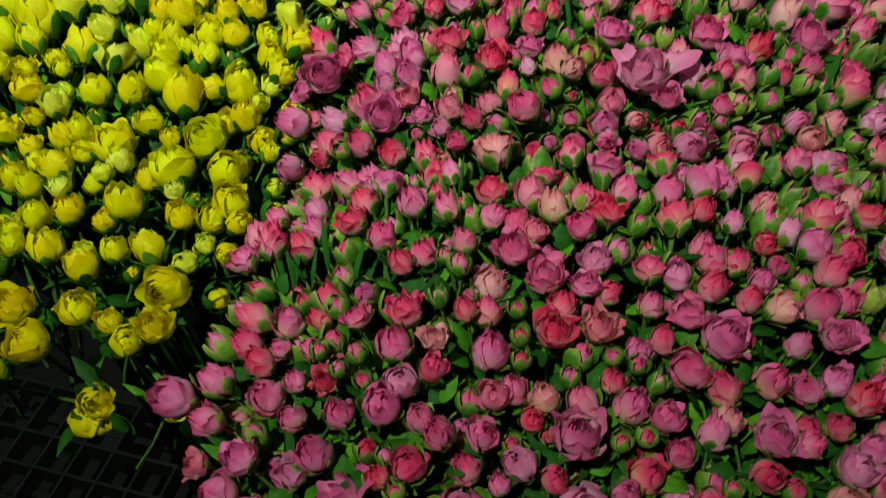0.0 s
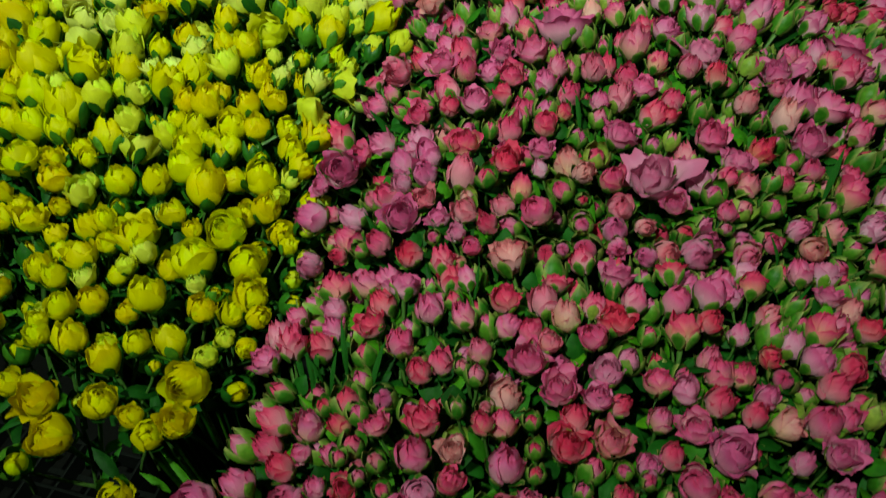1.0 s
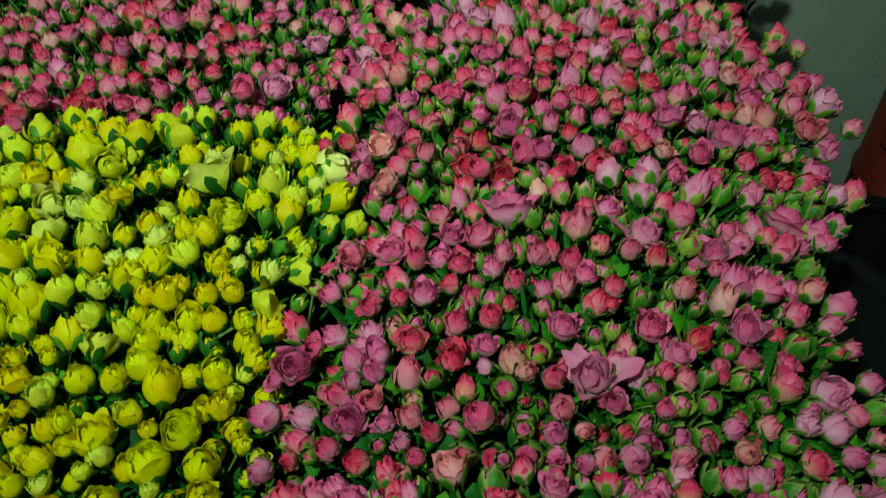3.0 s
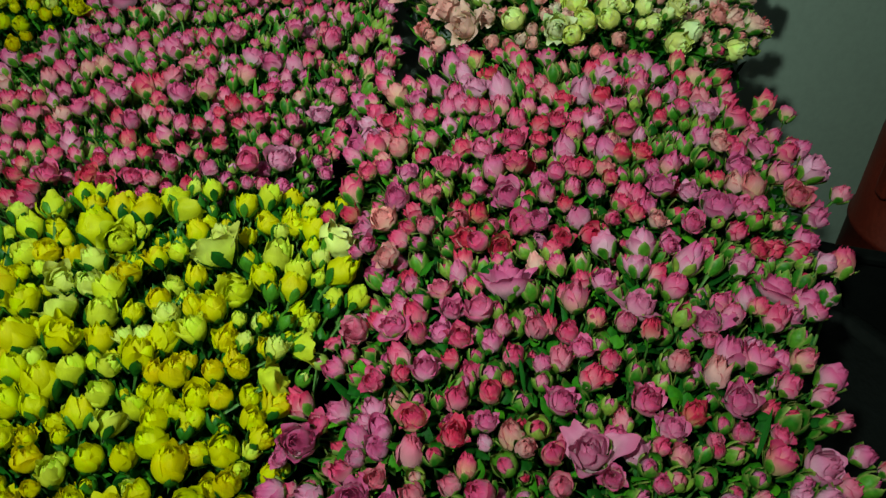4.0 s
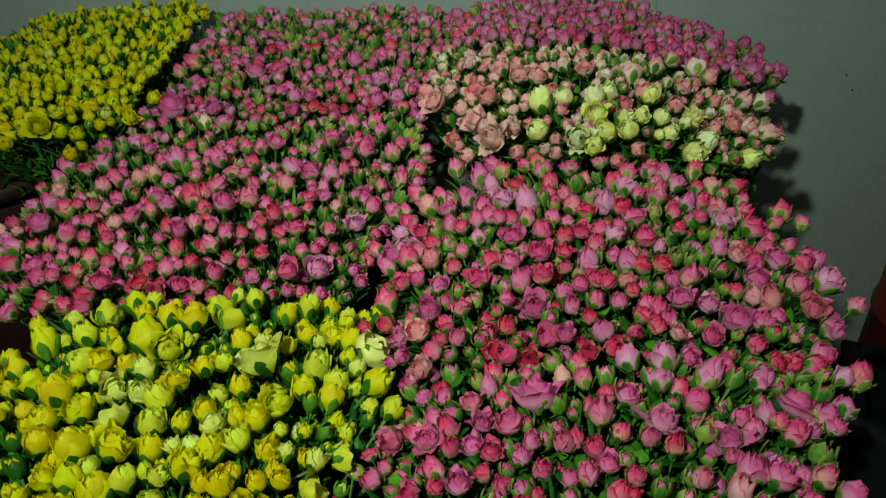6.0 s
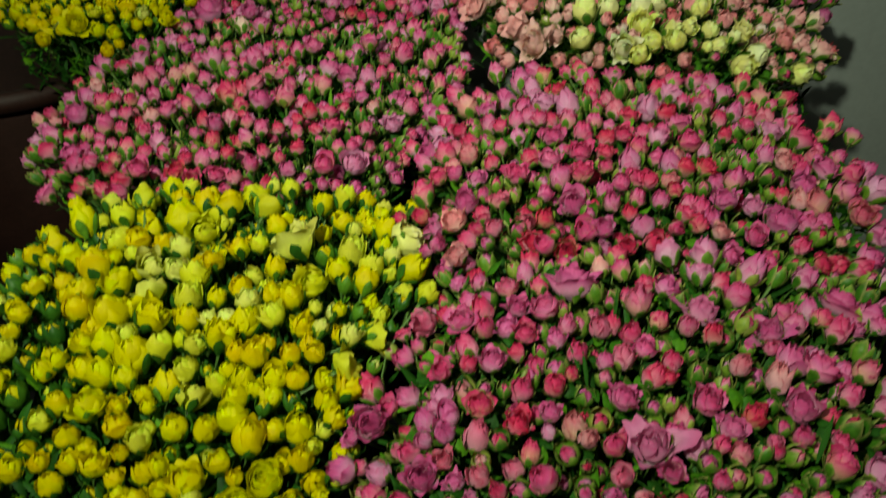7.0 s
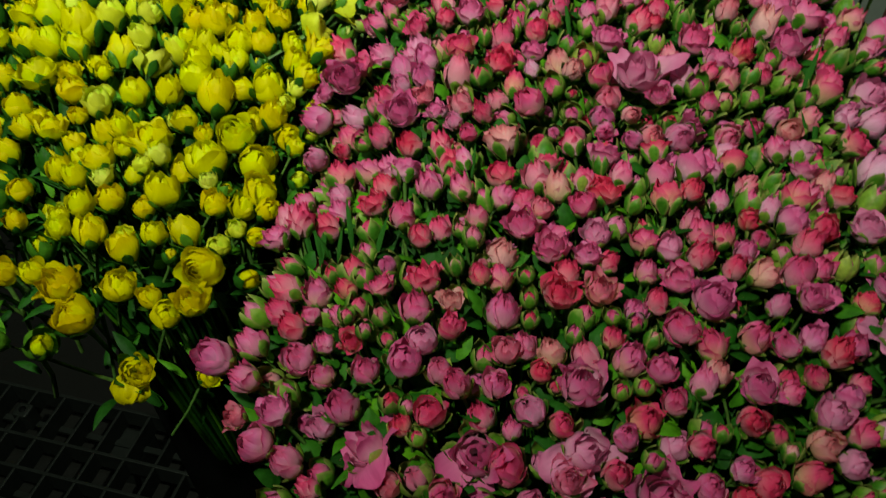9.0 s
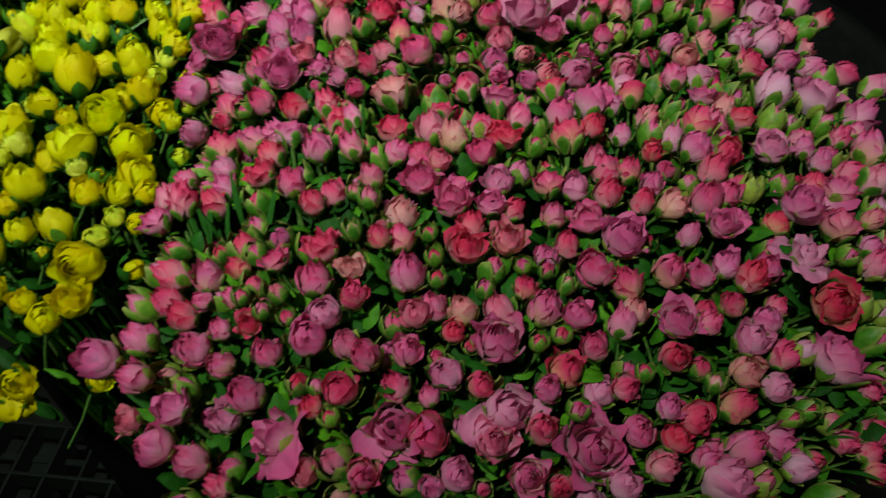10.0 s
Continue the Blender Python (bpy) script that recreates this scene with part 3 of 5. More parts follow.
lamp = tagged(new("ceiling_lamp"), "white ceiling spot lamp, switched on and turned to the flowers", "ceiling lamp")
lamp.location = (LAMP[0], LAMP[1], TOP)
part("base", lathe("lamp_base", [(0.0, 0.0), (0.06, 0.0), (0.06, -0.03), (0.05, -0.035), (0.0, -0.035)], WHITE), lamp)
part("rod", lathe("lamp_rod", [(0.008, -0.03), (0.008, LAMP[2] - TOP + 0.08)], WHITE, 16), lamp)
shade = lathe("lamp_shade", [(0.02, 0.10), (0.05, 0.09), (0.115, 0.012), (0.118, 0.012), (0.055, 0.096), (0.02, 0.106)], WHITE, 32)
part("shade", shade, lamp, Matrix.Translation((0, 0, LAMP[2] - TOP)) @ look((0, 0, 0), (0.40, 1.87, -1.18)).to_3x3().to_4x4())

# housing of the added fill tube, out of view
fill_tube_lamp = tagged(new("fill_tube_lamp"), "long white ceiling tube lamp out of view, added as soft fill light", "ceiling lamp")
fill_tube_lamp.location = (TUBE[0], TUBE[1], TOP)
part("housing", box_mesh("tube_housing", (1.28, 0.12, 0.06), WHITE, 0.008), fill_tube_lamp, pose(0, 0, -0.03))
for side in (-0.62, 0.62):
    part("end_cap", box_mesh("tube_cap", (0.02, 0.10, 0.03), WHITE, 0.004), fill_tube_lamp, pose(side, 0, -0.075))

# ---------------------------------------------------------------- tubs and floor things
def tub(name, label, x, y, rim, foot, z0, z1, mat, lip=0.018):
    wallt = 0.006
    profile = [(0.0, 0.0), (foot, 0.0), (foot + 0.004, 0.01), (rim - 0.008, z1 - z0 - 0.045), (rim + lip, z1 - z0 - 0.04), (rim + lip + 0.004, z1 - z0 - 0.02),
               (rim + lip - 0.002, z1 - z0), (rim - 0.004, z1 - z0 + 0.002), (rim - 0.012, z1 - z0 - 0.01), (foot - wallt, 0.02), (0.0, 0.02)]
    ob = tagged(new(name), label, "tub", "flower tubs")
    ob.location = (x, y, z0)
    part("body", lathe("tub_body", profile[:4] + profile[8:], mat), ob)
    part("rim", lathe("tub_rim", profile[3:9], mat), ob)
    return ob


tub("flower_tub", "large round black plastic tub holding pink flowers", 0.24, 0.66, 0.415, 0.30, LOW, 0.62, BLACK)
tub("flower_tub", "terracotta-brown plastic tub holding yellow flowers", -1.20, 1.82, 0.29, 0.22, LOW, 0.67, CLAY)
tub("flower_tub", "black plastic tub holding yellow flowers", -0.36, 0.74, 0.17, 0.14, LOW, 0.46, BLACK)
tub("flower_tub", "black plastic tub holding pink flowers", -0.40, 1.25, 0.26, 0.20, LOW, 0.55, BLACK)
tub("flower_tub", "black plastic tub holding pink flowers by the wall", -0.35, 1.82, 0.24, 0.20, LOW, 0.55, BLACK)
tub("flower_tub", "black plastic tub holding peach and cream flowers", 0.33, 1.46, 0.20, 0.17, LOW, 0.58, BLACK)
tub("flower_tub", "black plastic tub holding magenta flowers by the wall", 0.38, 1.88, 0.18, 0.16, LOW, 0.60, BLACK)


def upturned_bucket(x, y):
    """A bucket that stands on its rim, its underside up."""
    thing = tagged(new("bucket"), "upturned red plastic bucket with a dusty dark underside", "bucket")
    thing.location = (x, y, LOW)
    part("body", lathe("bucket_body", [(0.224, 0.0), (0.234, 0.0), (0.235, 0.035), (0.222, 0.04), (0.212, 0.40), (0.218, 0.405), (0.218, 0.42), (0.211, 0.425), (0.205, 0.675), (0.196, 0.695)], RED), thing)
    part("foot_ring", lathe("bucket_ring", [(0.198, 0.692), (0.202, 0.704), (0.192, 0.712), (0.164, 0.712), (0.156, 0.70), (0.154, 0.685)], BLACK), thing, None, "black foot ring")
    part("underside", lathe("bucket_under", [(0.157, 0.688), (0.10, 0.690), (0.05, 0.686), (0.0, 0.688)], GREY_DIRT), thing, None, "dusty grey underside")
    part("handle_lug", box_mesh("bucket_lug", (0.03, 0.045, 0.10), RED, 0.008), thing, pose(-0.212, -0.05, 0.60))
    return thing


upturned_bucket(1.395, 1.78)


def storage_bin(x, y, turn):
    """A low open black bin with a rolled rim."""
    thing = tagged(new("storage_bin"), "empty black plastic bin beside the flowers", "bin")
    thing.matrix_world = pose(x, y, LOW, 0, 0, turn)
    wide, deep, high, t = 0.60, 0.36, 0.75, 0.008
    part("bottom", box_mesh("bin_bottom", (wide, deep, t), BLACK), thing, pose(0, 0, t / 2))
    for name, size, place in (("side_wall", (t, deep, high), (wide / 2, 0)), ("side_wall", (t, deep, high), (-wide / 2, 0)),
                              ("end_wall", (wide - t, t, high), (0, deep / 2)), ("end_wall", (wide - t, t, high), (0, -deep / 2))):
        part(name, box_mesh(name, size, BLACK, 0.002), thing, pose(*place, high / 2 + t))
    for size, place in (((0.03, deep + 0.03, 0.02), (wide / 2, 0)), ((0.03, deep + 0.03, 0.02), (-wide / 2, 0)), ((wide - 0.03, 0.03, 0.02), (0, deep / 2)), ((wide - 0.03, 0.03, 0.02), (0, -deep / 2))):
        part("rim", box_mesh("bin_rim", size, BLACK, 0.006), thing, pose(*place, high + t + 0.01))
    return thing


storage_bin(0.985, 0.95, -20)


def plastic_pallet(x, y, z, turn):
    """A plastic floor pallet: long and square cells between upright ribs, with screw bosses."""
    thing = tagged(new("floor_pallet"), "dark grey plastic pallet with open square cells", "pallet")
    thing.matrix_world = pose(x, y, z, 0, 0, turn)
    pitch, n, rows = 0.064, 13, (0.0, 0.100, 0.164, 0.228, 0.328, 0.392, 0.456, 0.556)
    across = box_mesh("cross_rib", (pitch * n, 0.007, 0.05), GRATE, 0.0015)
    along = box_mesh("long_rib", (0.006, rows[-1], 0.048), GRATE, 0.0015)
    sheet = box_mesh("lower_deck", (pitch * n, 0.012, 0.006), GRATE)
    for v in rows:
        part("cross_rib", across, thing, pose(pitch * n / 2, v, 0.025))
    for k in range(n + 1):
        part("long_rib", along, thing, pose(pitch * k, rows[-1] / 2, 0.024))
    for v in (0.05, 0.196, 0.36, 0.506):
        part("lower_deck", sheet, thing, pose(pitch * n / 2, v, 0.003))
    pad = box_mesh("boss_pad", (0.032, 0.032, 0.05), GRATE, 0.004)
    for k, v in ((3, 0.050), (9, 0.050), (3, 0.506), (9, 0.506)):
        holder = part("boss_pad", pad, thing, pose(pitch * k, v, 0.026))
        part("screw_hole", lathe("screw_hole", [(0.0, 0.0), (0.007, 0.0), (0.007, 0.001), (0.0, 0.001)], BLACK, 16), holder, pose(0, 0, 0.0255))
    for k in (0.5, 6.5, 12.5):
        for v in (0.05, 0.51):
            part("foot", box_mesh("pallet_foot", (0.07, 0.07, z - LOW), GRATE, 0.004), thing, pose(pitch * k, v, (LOW - z) / 2))
    return thing


plastic_pallet(-1.16, 0.36, -0.20, -14)

# the joint between two wall boards, and two specks on the paint
joint = tagged(new("trim", box_mesh("trim", (0.012, 0.006, TOP - LOW), WALL, 0.002)), "narrow upright joint strip on the wall", "trim", kind="structure")
joint.location = (0.545, Y1 - 0.003, (TOP + LOW) / 2)
for sx, sz in ((1.095, 0.695), (1.122, 0.651)):
    speck = tagged(new("wall_speck", lathe("wall_speck", [(0.0, 0.002), (0.0018, 0.0015), (0.0026, 0.0)], BLACK, 12)), "small dark speck on the painted wall", "speck")
    speck.matrix_world = pose(sx, Y1, sz, 90, 0, 0)
# ---------------------------------------------------------------- the flowers
def steps(v, *pairs):
    """Straight lines between (place, level) pairs."""
    return float(np.interp(v, [p[0] for p in pairs], [p[1] for p in pairs]))


def level_near_pink(x, y):
    z = steps(y, (0.10, 0.69), (0.16, 0.722), (0.26, 0.774), (0.32, 0.788), (0.50, 0.806), (0.72, 0.832), (0.90, 0.855), (1.25, 0.862))
    return z - 0.11 * max(0, x - 0.25) - 0.4 * min(0.10, max(0, -x))


def level_near_yellow(x, y):
    return steps(y, (0.22, 0.63), (0.30, 0.685), (0.36, 0.706), (0.49, 0.748), (0.63, 0.80), (0.81, 0.813), (1.0, 0.81))


def level_mid_pink(x, y):
    return steps(y, (0.9, 0.808), (1.3, 0.828), (1.55, 0.868), (2.0, 0.94)) - 0.06 * max(0, -0.45 - x)


def level_far_yellow(x, y):
    return steps(y, (1.4, 0.845), (1.6, 0.88), (2.0, 0.945)) - 0.10 * max(0, -0.78 - x)


def level_peach(x, y):
    return steps(y, (1.25, 0.87), (1.40, 0.90), (1.7, 0.935)) - 0.20 * max(0, x - 0.32)


def level_magenta(x, y):
    return steps(y, (1.6, 0.92), (2.0, 0.95)) - 0.20 * max(0, x - 0.35)


NEAR_PINK_FRONT = [(-0.12, 0.42), (-0.14, 0.33), (-0.165, 0.26), (-0.14, 0.18), (-0.08, 0.14), (0.05, 0.11), (0.25, 0.10), (0.37, 0.16), (0.40, 0.30), (0.40, 0.42)]
NEAR_PINK_MIDDLE = [(-0.12, 0.42), (0.40, 0.42), (0.40, 0.58), (0.43, 0.68), (0.47, 0.76), (-0.04, 0.76), (-0.07, 0.64), (-0.10, 0.52)]
NEAR_PINK_BACK = [(-0.04, 0.76), (0.47, 0.76), (0.51, 0.90), (0.53, 1.00), (0.50, 1.09), (0.43, 1.16), (0.30, 1.21), (0.12, 1.22), (0.0, 1.17), (-0.08, 1.02), (-0.08, 0.90)]
NEAR_YELLOW = [(-0.09, 0.92), (-0.06, 0.80), (-0.10, 0.66), (-0.12, 0.48), (-0.16, 0.36), (-0.19, 0.30), (-0.24, 0.27), (-0.36, 0.30), (-0.50, 0.38), (-0.58, 0.50), (-0.60, 0.68), (-0.57, 0.80), (-0.46, 0.90), (-0.30, 0.945), (-0.16, 0.93)]
MID_PINK = [(-0.10, 0.98), (-0.12, 1.08), (-0.07, 1.22), (-0.02, 1.32), (-0.05, 1.52), (-0.64, 1.52), (-0.72, 1.42), (-0.74, 1.27), (-0.72, 1.06), (-0.60, 0.95), (-0.30, 0.93)]
BACK_PINK = [(-0.06, 1.52), (-0.03, 1.66), (0.03, 1.85), (0.02, 2.03), (-0.30, 2.04), (-0.58, 2.03), (-0.60, 1.80), (-0.64, 1.52)]
FAR_YELLOW = [(-0.66, 1.46), (-0.62, 1.76), (-0.60, 2.05), (-1.02, 2.06), (-1.12, 1.90), (-1.09, 1.68), (-0.99, 1.53), (-0.85, 1.44)]
PEACH = [(0.03, 1.30), (-0.04, 1.50), (-0.02, 1.70), (0.30, 1.70), (0.50, 1.64), (0.62, 1.55), (0.64, 1.42), (0.55, 1.29), (0.30, 1.27)]
BACK_MAGENTA = [(0.02, 1.72), (0.03, 1.90), (0.14, 2.02), (0.46, 2.03), (0.62, 1.92), (0.72, 1.78), (0.72, 1.64), (0.58, 1.62), (0.35, 1.71)]

# Flowers that stand out, bunch by bunch, row by row from front to back: x, y, size
PLACED_NEAR_YELLOW = []
stand(PLACED_NEAR_YELLOW, "lemon", "flop",
      (-0.286, 0.57, 0.83), (-0.129, 0.605, 0.9), (-0.108, 0.648, 0.7), (-0.379, 0.707, 0.94), (-0.189, 0.723, 0.84), (-0.386, 0.747, 0.86),
      (-0.226, 0.799, 1.28), (-0.348, 0.824, 1.04), (-0.329, 0.841, 0.53), (-0.452, 0.889, 0.84), (-0.285, 0.889, 0.97))
stand(PLACED_NEAR_YELLOW, "lemon", "round",
      (-0.198, 0.386, 0.6), (-0.276, 0.393, 0.5), (-0.184, 0.4, 0.5), (-0.213, 0.441, 0.51), (-0.308, 0.449, 0.57), (-0.273, 0.456, 0.5), (-0.265, 0.474, 0.67),
      (-0.155, 0.523, 0.5), (-0.33, 0.526, 0.78), (-0.324, 0.537, 0.5), (-0.147, 0.542, 0.5), (-0.264, 0.585, 0.69), (-0.3, 0.597, 0.77), (-0.334, 0.62, 0.89),
      (-0.295, 0.622, 0.71), (-0.313, 0.628, 0.54), (-0.132, 0.634, 0.65), (-0.377, 0.636, 0.68), (-0.167, 0.653, 0.55), (-0.295, 0.664, 0.55), (-0.274, 0.664, 0.74),
      (-0.224, 0.67, 0.86), (-0.178, 0.681, 0.5), (-0.256, 0.691, 0.83), (-0.329, 0.698, 0.95), (-0.056, 0.711, 0.77), (-0.33, 0.732, 0.98), (-0.357, 0.746, 0.88))
stand(PLACED_NEAR_YELLOW, "lemon", "round",
      (-0.103, 0.748, 0.5), (-0.127, 0.757, 0.88), (-0.421, 0.771, 0.61), (-0.361, 0.779, 0.82), (-0.153, 0.782, 1.03), (-0.266, 0.785, 0.7), (-0.449, 0.801, 1),
      (-0.156, 0.829, 0.6), (-0.229, 0.832, 0.6), (-0.493, 0.847, 0.65), (-0.466, 0.852, 0.96), (-0.494, 0.885, 0.85), (-0.182, 0.905, 0.87), (-0.304, 0.91, 1.01),
      (-0.399, 0.927, 0.7), (-0.26, 0.928, 0.84))
stand(PLACED_NEAR_YELLOW, "yellow", "drop",
      (-0.250, 0.285, 0.8))
stand(PLACED_NEAR_YELLOW, "yellow", "half",
      (-0.190, 0.278, 0.5))
stand(PLACED_NEAR_YELLOW, "cream", "flop",
      (-0.086, 0.812, 1.1))
stand(PLACED_NEAR_YELLOW, "yellow", "ball",
      (-0.207, 0.362, 0.96), (-0.197, 0.492, 0.95))
stand(PLACED_NEAR_YELLOW, "yellow", "half",
      (-0.209, 0.332, 0.72), (-0.322, 0.349, 0.91), (-0.275, 0.492, 1.01), (-0.368, 0.503, 0.76), (-0.362, 0.558, 0.64), (-0.393, 0.559, 1.08),
      (-0.127, 0.583, 0.83), (-0.418, 0.621, 0.76), (-0.271, 0.634, 1.02), (-0.189, 0.658, 0.79), (-0.357, 0.662, 1.08), (-0.42, 0.717, 1), (-0.319, 0.759, 0.87),
      (-0.294, 0.791, 0.85), (-0.141, 0.846, 0.86), (-0.334, 0.885, 1.12))
stand(PLACED_NEAR_YELLOW, "yellow", "round",
      (-0.303, 0.322, 0.99), (-0.23, 0.324, 0.73), (-0.245, 0.336, 0.58), (-0.273, 0.349, 0.88), (-0.275, 0.38, 0.71), (-0.165, 0.391, 0.5), (-0.252, 0.393, 0.69),
      (-0.225, 0.393, 0.77), (-0.309, 0.4, 0.83), (-0.335, 0.401, 0.61), (-0.338, 0.412, 0.5), (-0.159, 0.414, 0.61), (-0.266, 0.419, 0.56), (-0.205, 0.422, 0.7),
      (-0.18, 0.422, 0.7), (-0.324, 0.426, 0.67), (-0.249, 0.429, 0.93), (-0.298, 0.431, 0.79), (-0.169, 0.436, 0.9), (-0.331, 0.446, 0.63), (-0.281, 0.451, 0.5),
      (-0.347, 0.456, 0.72), (-0.219, 0.464, 1.12), (-0.175, 0.464, 0.98), (-0.317, 0.469, 0.81), (-0.141, 0.479, 0.5), (-0.297, 0.482, 0.58), (-0.316, 0.495, 0.65))
stand(PLACED_NEAR_YELLOW, "yellow", "round",
      (-0.226, 0.495, 0.5), (-0.303, 0.5, 0.59), (-0.244, 0.505, 0.71), (-0.344, 0.513, 0.5), (-0.164, 0.513, 0.75), (-0.218, 0.526, 1.02), (-0.354, 0.537, 0.82),
      (-0.264, 0.537, 0.76), (-0.195, 0.537, 0.66), (-0.298, 0.54, 0.85), (-0.212, 0.54, 0.5), (-0.172, 0.542, 0.93), (-0.24, 0.548, 0.94), (-0.137, 0.549, 0.67),
      (-0.329, 0.558, 0.51), (-0.241, 0.569, 0.78), (-0.148, 0.57, 0.75), (-0.206, 0.574, 0.72), (-0.315, 0.578, 0.79), (-0.224, 0.579, 0.58), (-0.362, 0.587, 0.76),
      (-0.239, 0.587, 0.76), (-0.181, 0.589, 0.69), (-0.389, 0.59, 0.87), (-0.204, 0.592, 0.87), (-0.154, 0.594, 0.7), (-0.41, 0.596, 0.87), (-0.256, 0.599, 0.59))
stand(PLACED_NEAR_YELLOW, "yellow", "round",
      (-0.36, 0.609, 1.06), (-0.23, 0.615, 0.88), (-0.251, 0.618, 0.71), (-0.168, 0.619, 0.67), (-0.194, 0.62, 0.67), (-0.392, 0.621, 0.82), (-0.221, 0.629, 0.64),
      (-0.418, 0.645, 0.69), (-0.252, 0.659, 0.92), (-0.403, 0.66, 1.22), (-0.318, 0.661, 0.85), (-0.443, 0.668, 0.93), (-0.382, 0.675, 0.67), (-0.151, 0.68, 0.5),
      (-0.295, 0.697, 0.65), (-0.209, 0.698, 0.84), (-0.231, 0.699, 0.65), (-0.456, 0.705, 0.89), (-0.271, 0.713, 0.77), (-0.13, 0.735, 0.87), (-0.456, 0.744, 1.12),
      (-0.164, 0.749, 0.92), (-0.078, 0.751, 0.96), (-0.239, 0.752, 0.72), (-0.492, 0.759, 0.81), (-0.441, 0.762, 0.69), (-0.389, 0.794, 0.92), (-0.425, 0.8, 0.92))
stand(PLACED_NEAR_YELLOW, "yellow", "round",
      (-0.257, 0.833, 0.82), (-0.118, 0.834, 0.77), (-0.512, 0.836, 1.08), (-0.171, 0.836, 0.77), (-0.382, 0.843, 1.22), (-0.533, 0.867, 0.67), (-0.208, 0.886, 0.76),
      (-0.369, 0.893, 1), (-0.423, 0.921, 0.93))
stand(PLACED_NEAR_YELLOW, "yellow", "tight",
      (-0.236, 0.377, 0.6), (-0.196, 0.434, 0.6), (-0.122, 0.559, 0.6), (-0.174, 0.56, 0.63), (-0.21, 0.561, 0.73), (-0.278, 0.599, 0.6), (-0.127, 0.684, 0.81),
      (-0.083, 0.703, 0.71), (-0.249, 0.712, 0.61), (-0.151, 0.727, 0.84), (-0.185, 0.778, 1), (-0.226, 0.85, 0.75))
PLACED_NEAR_PINK_FRONT = []
stand(PLACED_NEAR_PINK_FRONT, "mauve", "bud",
      (0.251, 0.125, 0.68), (0.204, 0.126, 0.9), (0.245, 0.141, 0.71), (0.03, 0.143, 0.54), (0.18, 0.166, 0.52), (0.238, 0.243, 0.65), (0.349, 0.251, 0.58),
      (-0.168, 0.253, 0.86), (0.215, 0.259, 0.5), (0.122, 0.26, 0.53), (0.259, 0.274, 0.5), (0.205, 0.304, 0.56), (0.338, 0.32, 0.59), (0.327, 0.329, 0.5),
      (0.232, 0.344, 0.61), (0.197, 0.352, 0.53), (0.391, 0.364, 0.88), (0.197, 0.381, 0.5), (0.333, 0.393, 1.04), (0.274, 0.406, 0.66))
stand(PLACED_NEAR_PINK_FRONT, "mauve", "half",
      (0.298, 0.182, 1.08), (0.081, 0.213, 0.91), (0.198, 0.214, 0.81), (-0.124, 0.218, 0.74), (0.175, 0.268, 0.91), (0.102, 0.321, 0.64), (0.301, 0.327, 0.78),
      (0.366, 0.387, 0.99), (-0.038, 0.401, 0.74))
stand(PLACED_NEAR_PINK_FRONT, "mauve", "loose",
      (0.24, 0.264, 0.57), (0.31, 0.285, 0.86), (0.272, 0.387, 0.5), (0.117, 0.398, 0.59))
stand(PLACED_NEAR_PINK_FRONT, "mauve", "drop",
      (0.012, 0.179, 1.1), (0.084, 0.18, 1.0))
stand(PLACED_NEAR_PINK_FRONT, "mauve", "blown",
      (-0.062, 0.192, 1.08), (0.294, 0.244, 0.8))
stand(PLACED_NEAR_PINK_FRONT, "mauve", "loose",
      (0.131, 0.154, 1.0))
stand(PLACED_NEAR_PINK_FRONT, "mauve", "round",
      (0.144, 0.132, 0.63), (0.046, 0.148, 0.68), (0.251, 0.17, 0.66), (0.24, 0.197, 0.73), (0.047, 0.199, 0.69), (0.255, 0.208, 0.67), (-0.034, 0.234, 0.83),
      (-0.023, 0.246, 0.68), (0.152, 0.308, 0.64), (0.243, 0.329, 0.72), (0.182, 0.381, 0.8))
stand(PLACED_NEAR_PINK_FRONT, "pink", "bud",
      (0.304, 0.121, 0.5), (0.303, 0.132, 0.5), (0.106, 0.134, 0.55), (0.288, 0.137, 0.55), (0.17, 0.138, 0.65), (0.087, 0.14, 0.64), (0.197, 0.14, 0.5),
      (0.225, 0.143, 0.79), (-0.009, 0.154, 0.66), (0.159, 0.158, 0.68), (0.1, 0.163, 0.63), (0.223, 0.163, 0.71), (0.315, 0.166, 0.5), (-0.044, 0.167, 0.67),
      (-0.099, 0.174, 0.5), (0.234, 0.18, 0.72), (0.157, 0.181, 0.62), (-0.115, 0.19, 0.74), (0.263, 0.19, 0.66), (0.035, 0.192, 0.5), (0.067, 0.193, 0.54),
      (0.191, 0.194, 0.65), (0.123, 0.197, 0.76), (-0.135, 0.199, 0.81), (-0.037, 0.201, 0.5), (0.142, 0.206, 0.58), (0.217, 0.209, 0.52), (-0.15, 0.214, 0.51))
stand(PLACED_NEAR_PINK_FRONT, "pink", "bud",
      (0, 0.214, 0.63), (0.161, 0.215, 0.59), (0.234, 0.217, 0.52), (-0.077, 0.217, 0.77), (0.268, 0.219, 0.5), (0.173, 0.225, 0.64), (-0.011, 0.225, 0.6),
      (0.249, 0.23, 0.67), (0.115, 0.231, 0.73), (0.086, 0.233, 0.68), (0.344, 0.237, 0.65), (0.219, 0.238, 0.6), (0.264, 0.238, 0.66), (-0.062, 0.238, 0.68),
      (0.045, 0.239, 0.58), (-0.147, 0.239, 0.64), (0.171, 0.24, 0.67), (-0.094, 0.24, 0.62), (0.104, 0.241, 0.5), (0.199, 0.242, 0.65), (0.15, 0.251, 0.88),
      (-0.112, 0.255, 0.85), (-0.073, 0.258, 0.5), (0.031, 0.258, 0.77), (-0.093, 0.262, 0.5), (0.136, 0.265, 0.55), (0.327, 0.265, 0.76), (-0.003, 0.267, 0.5))
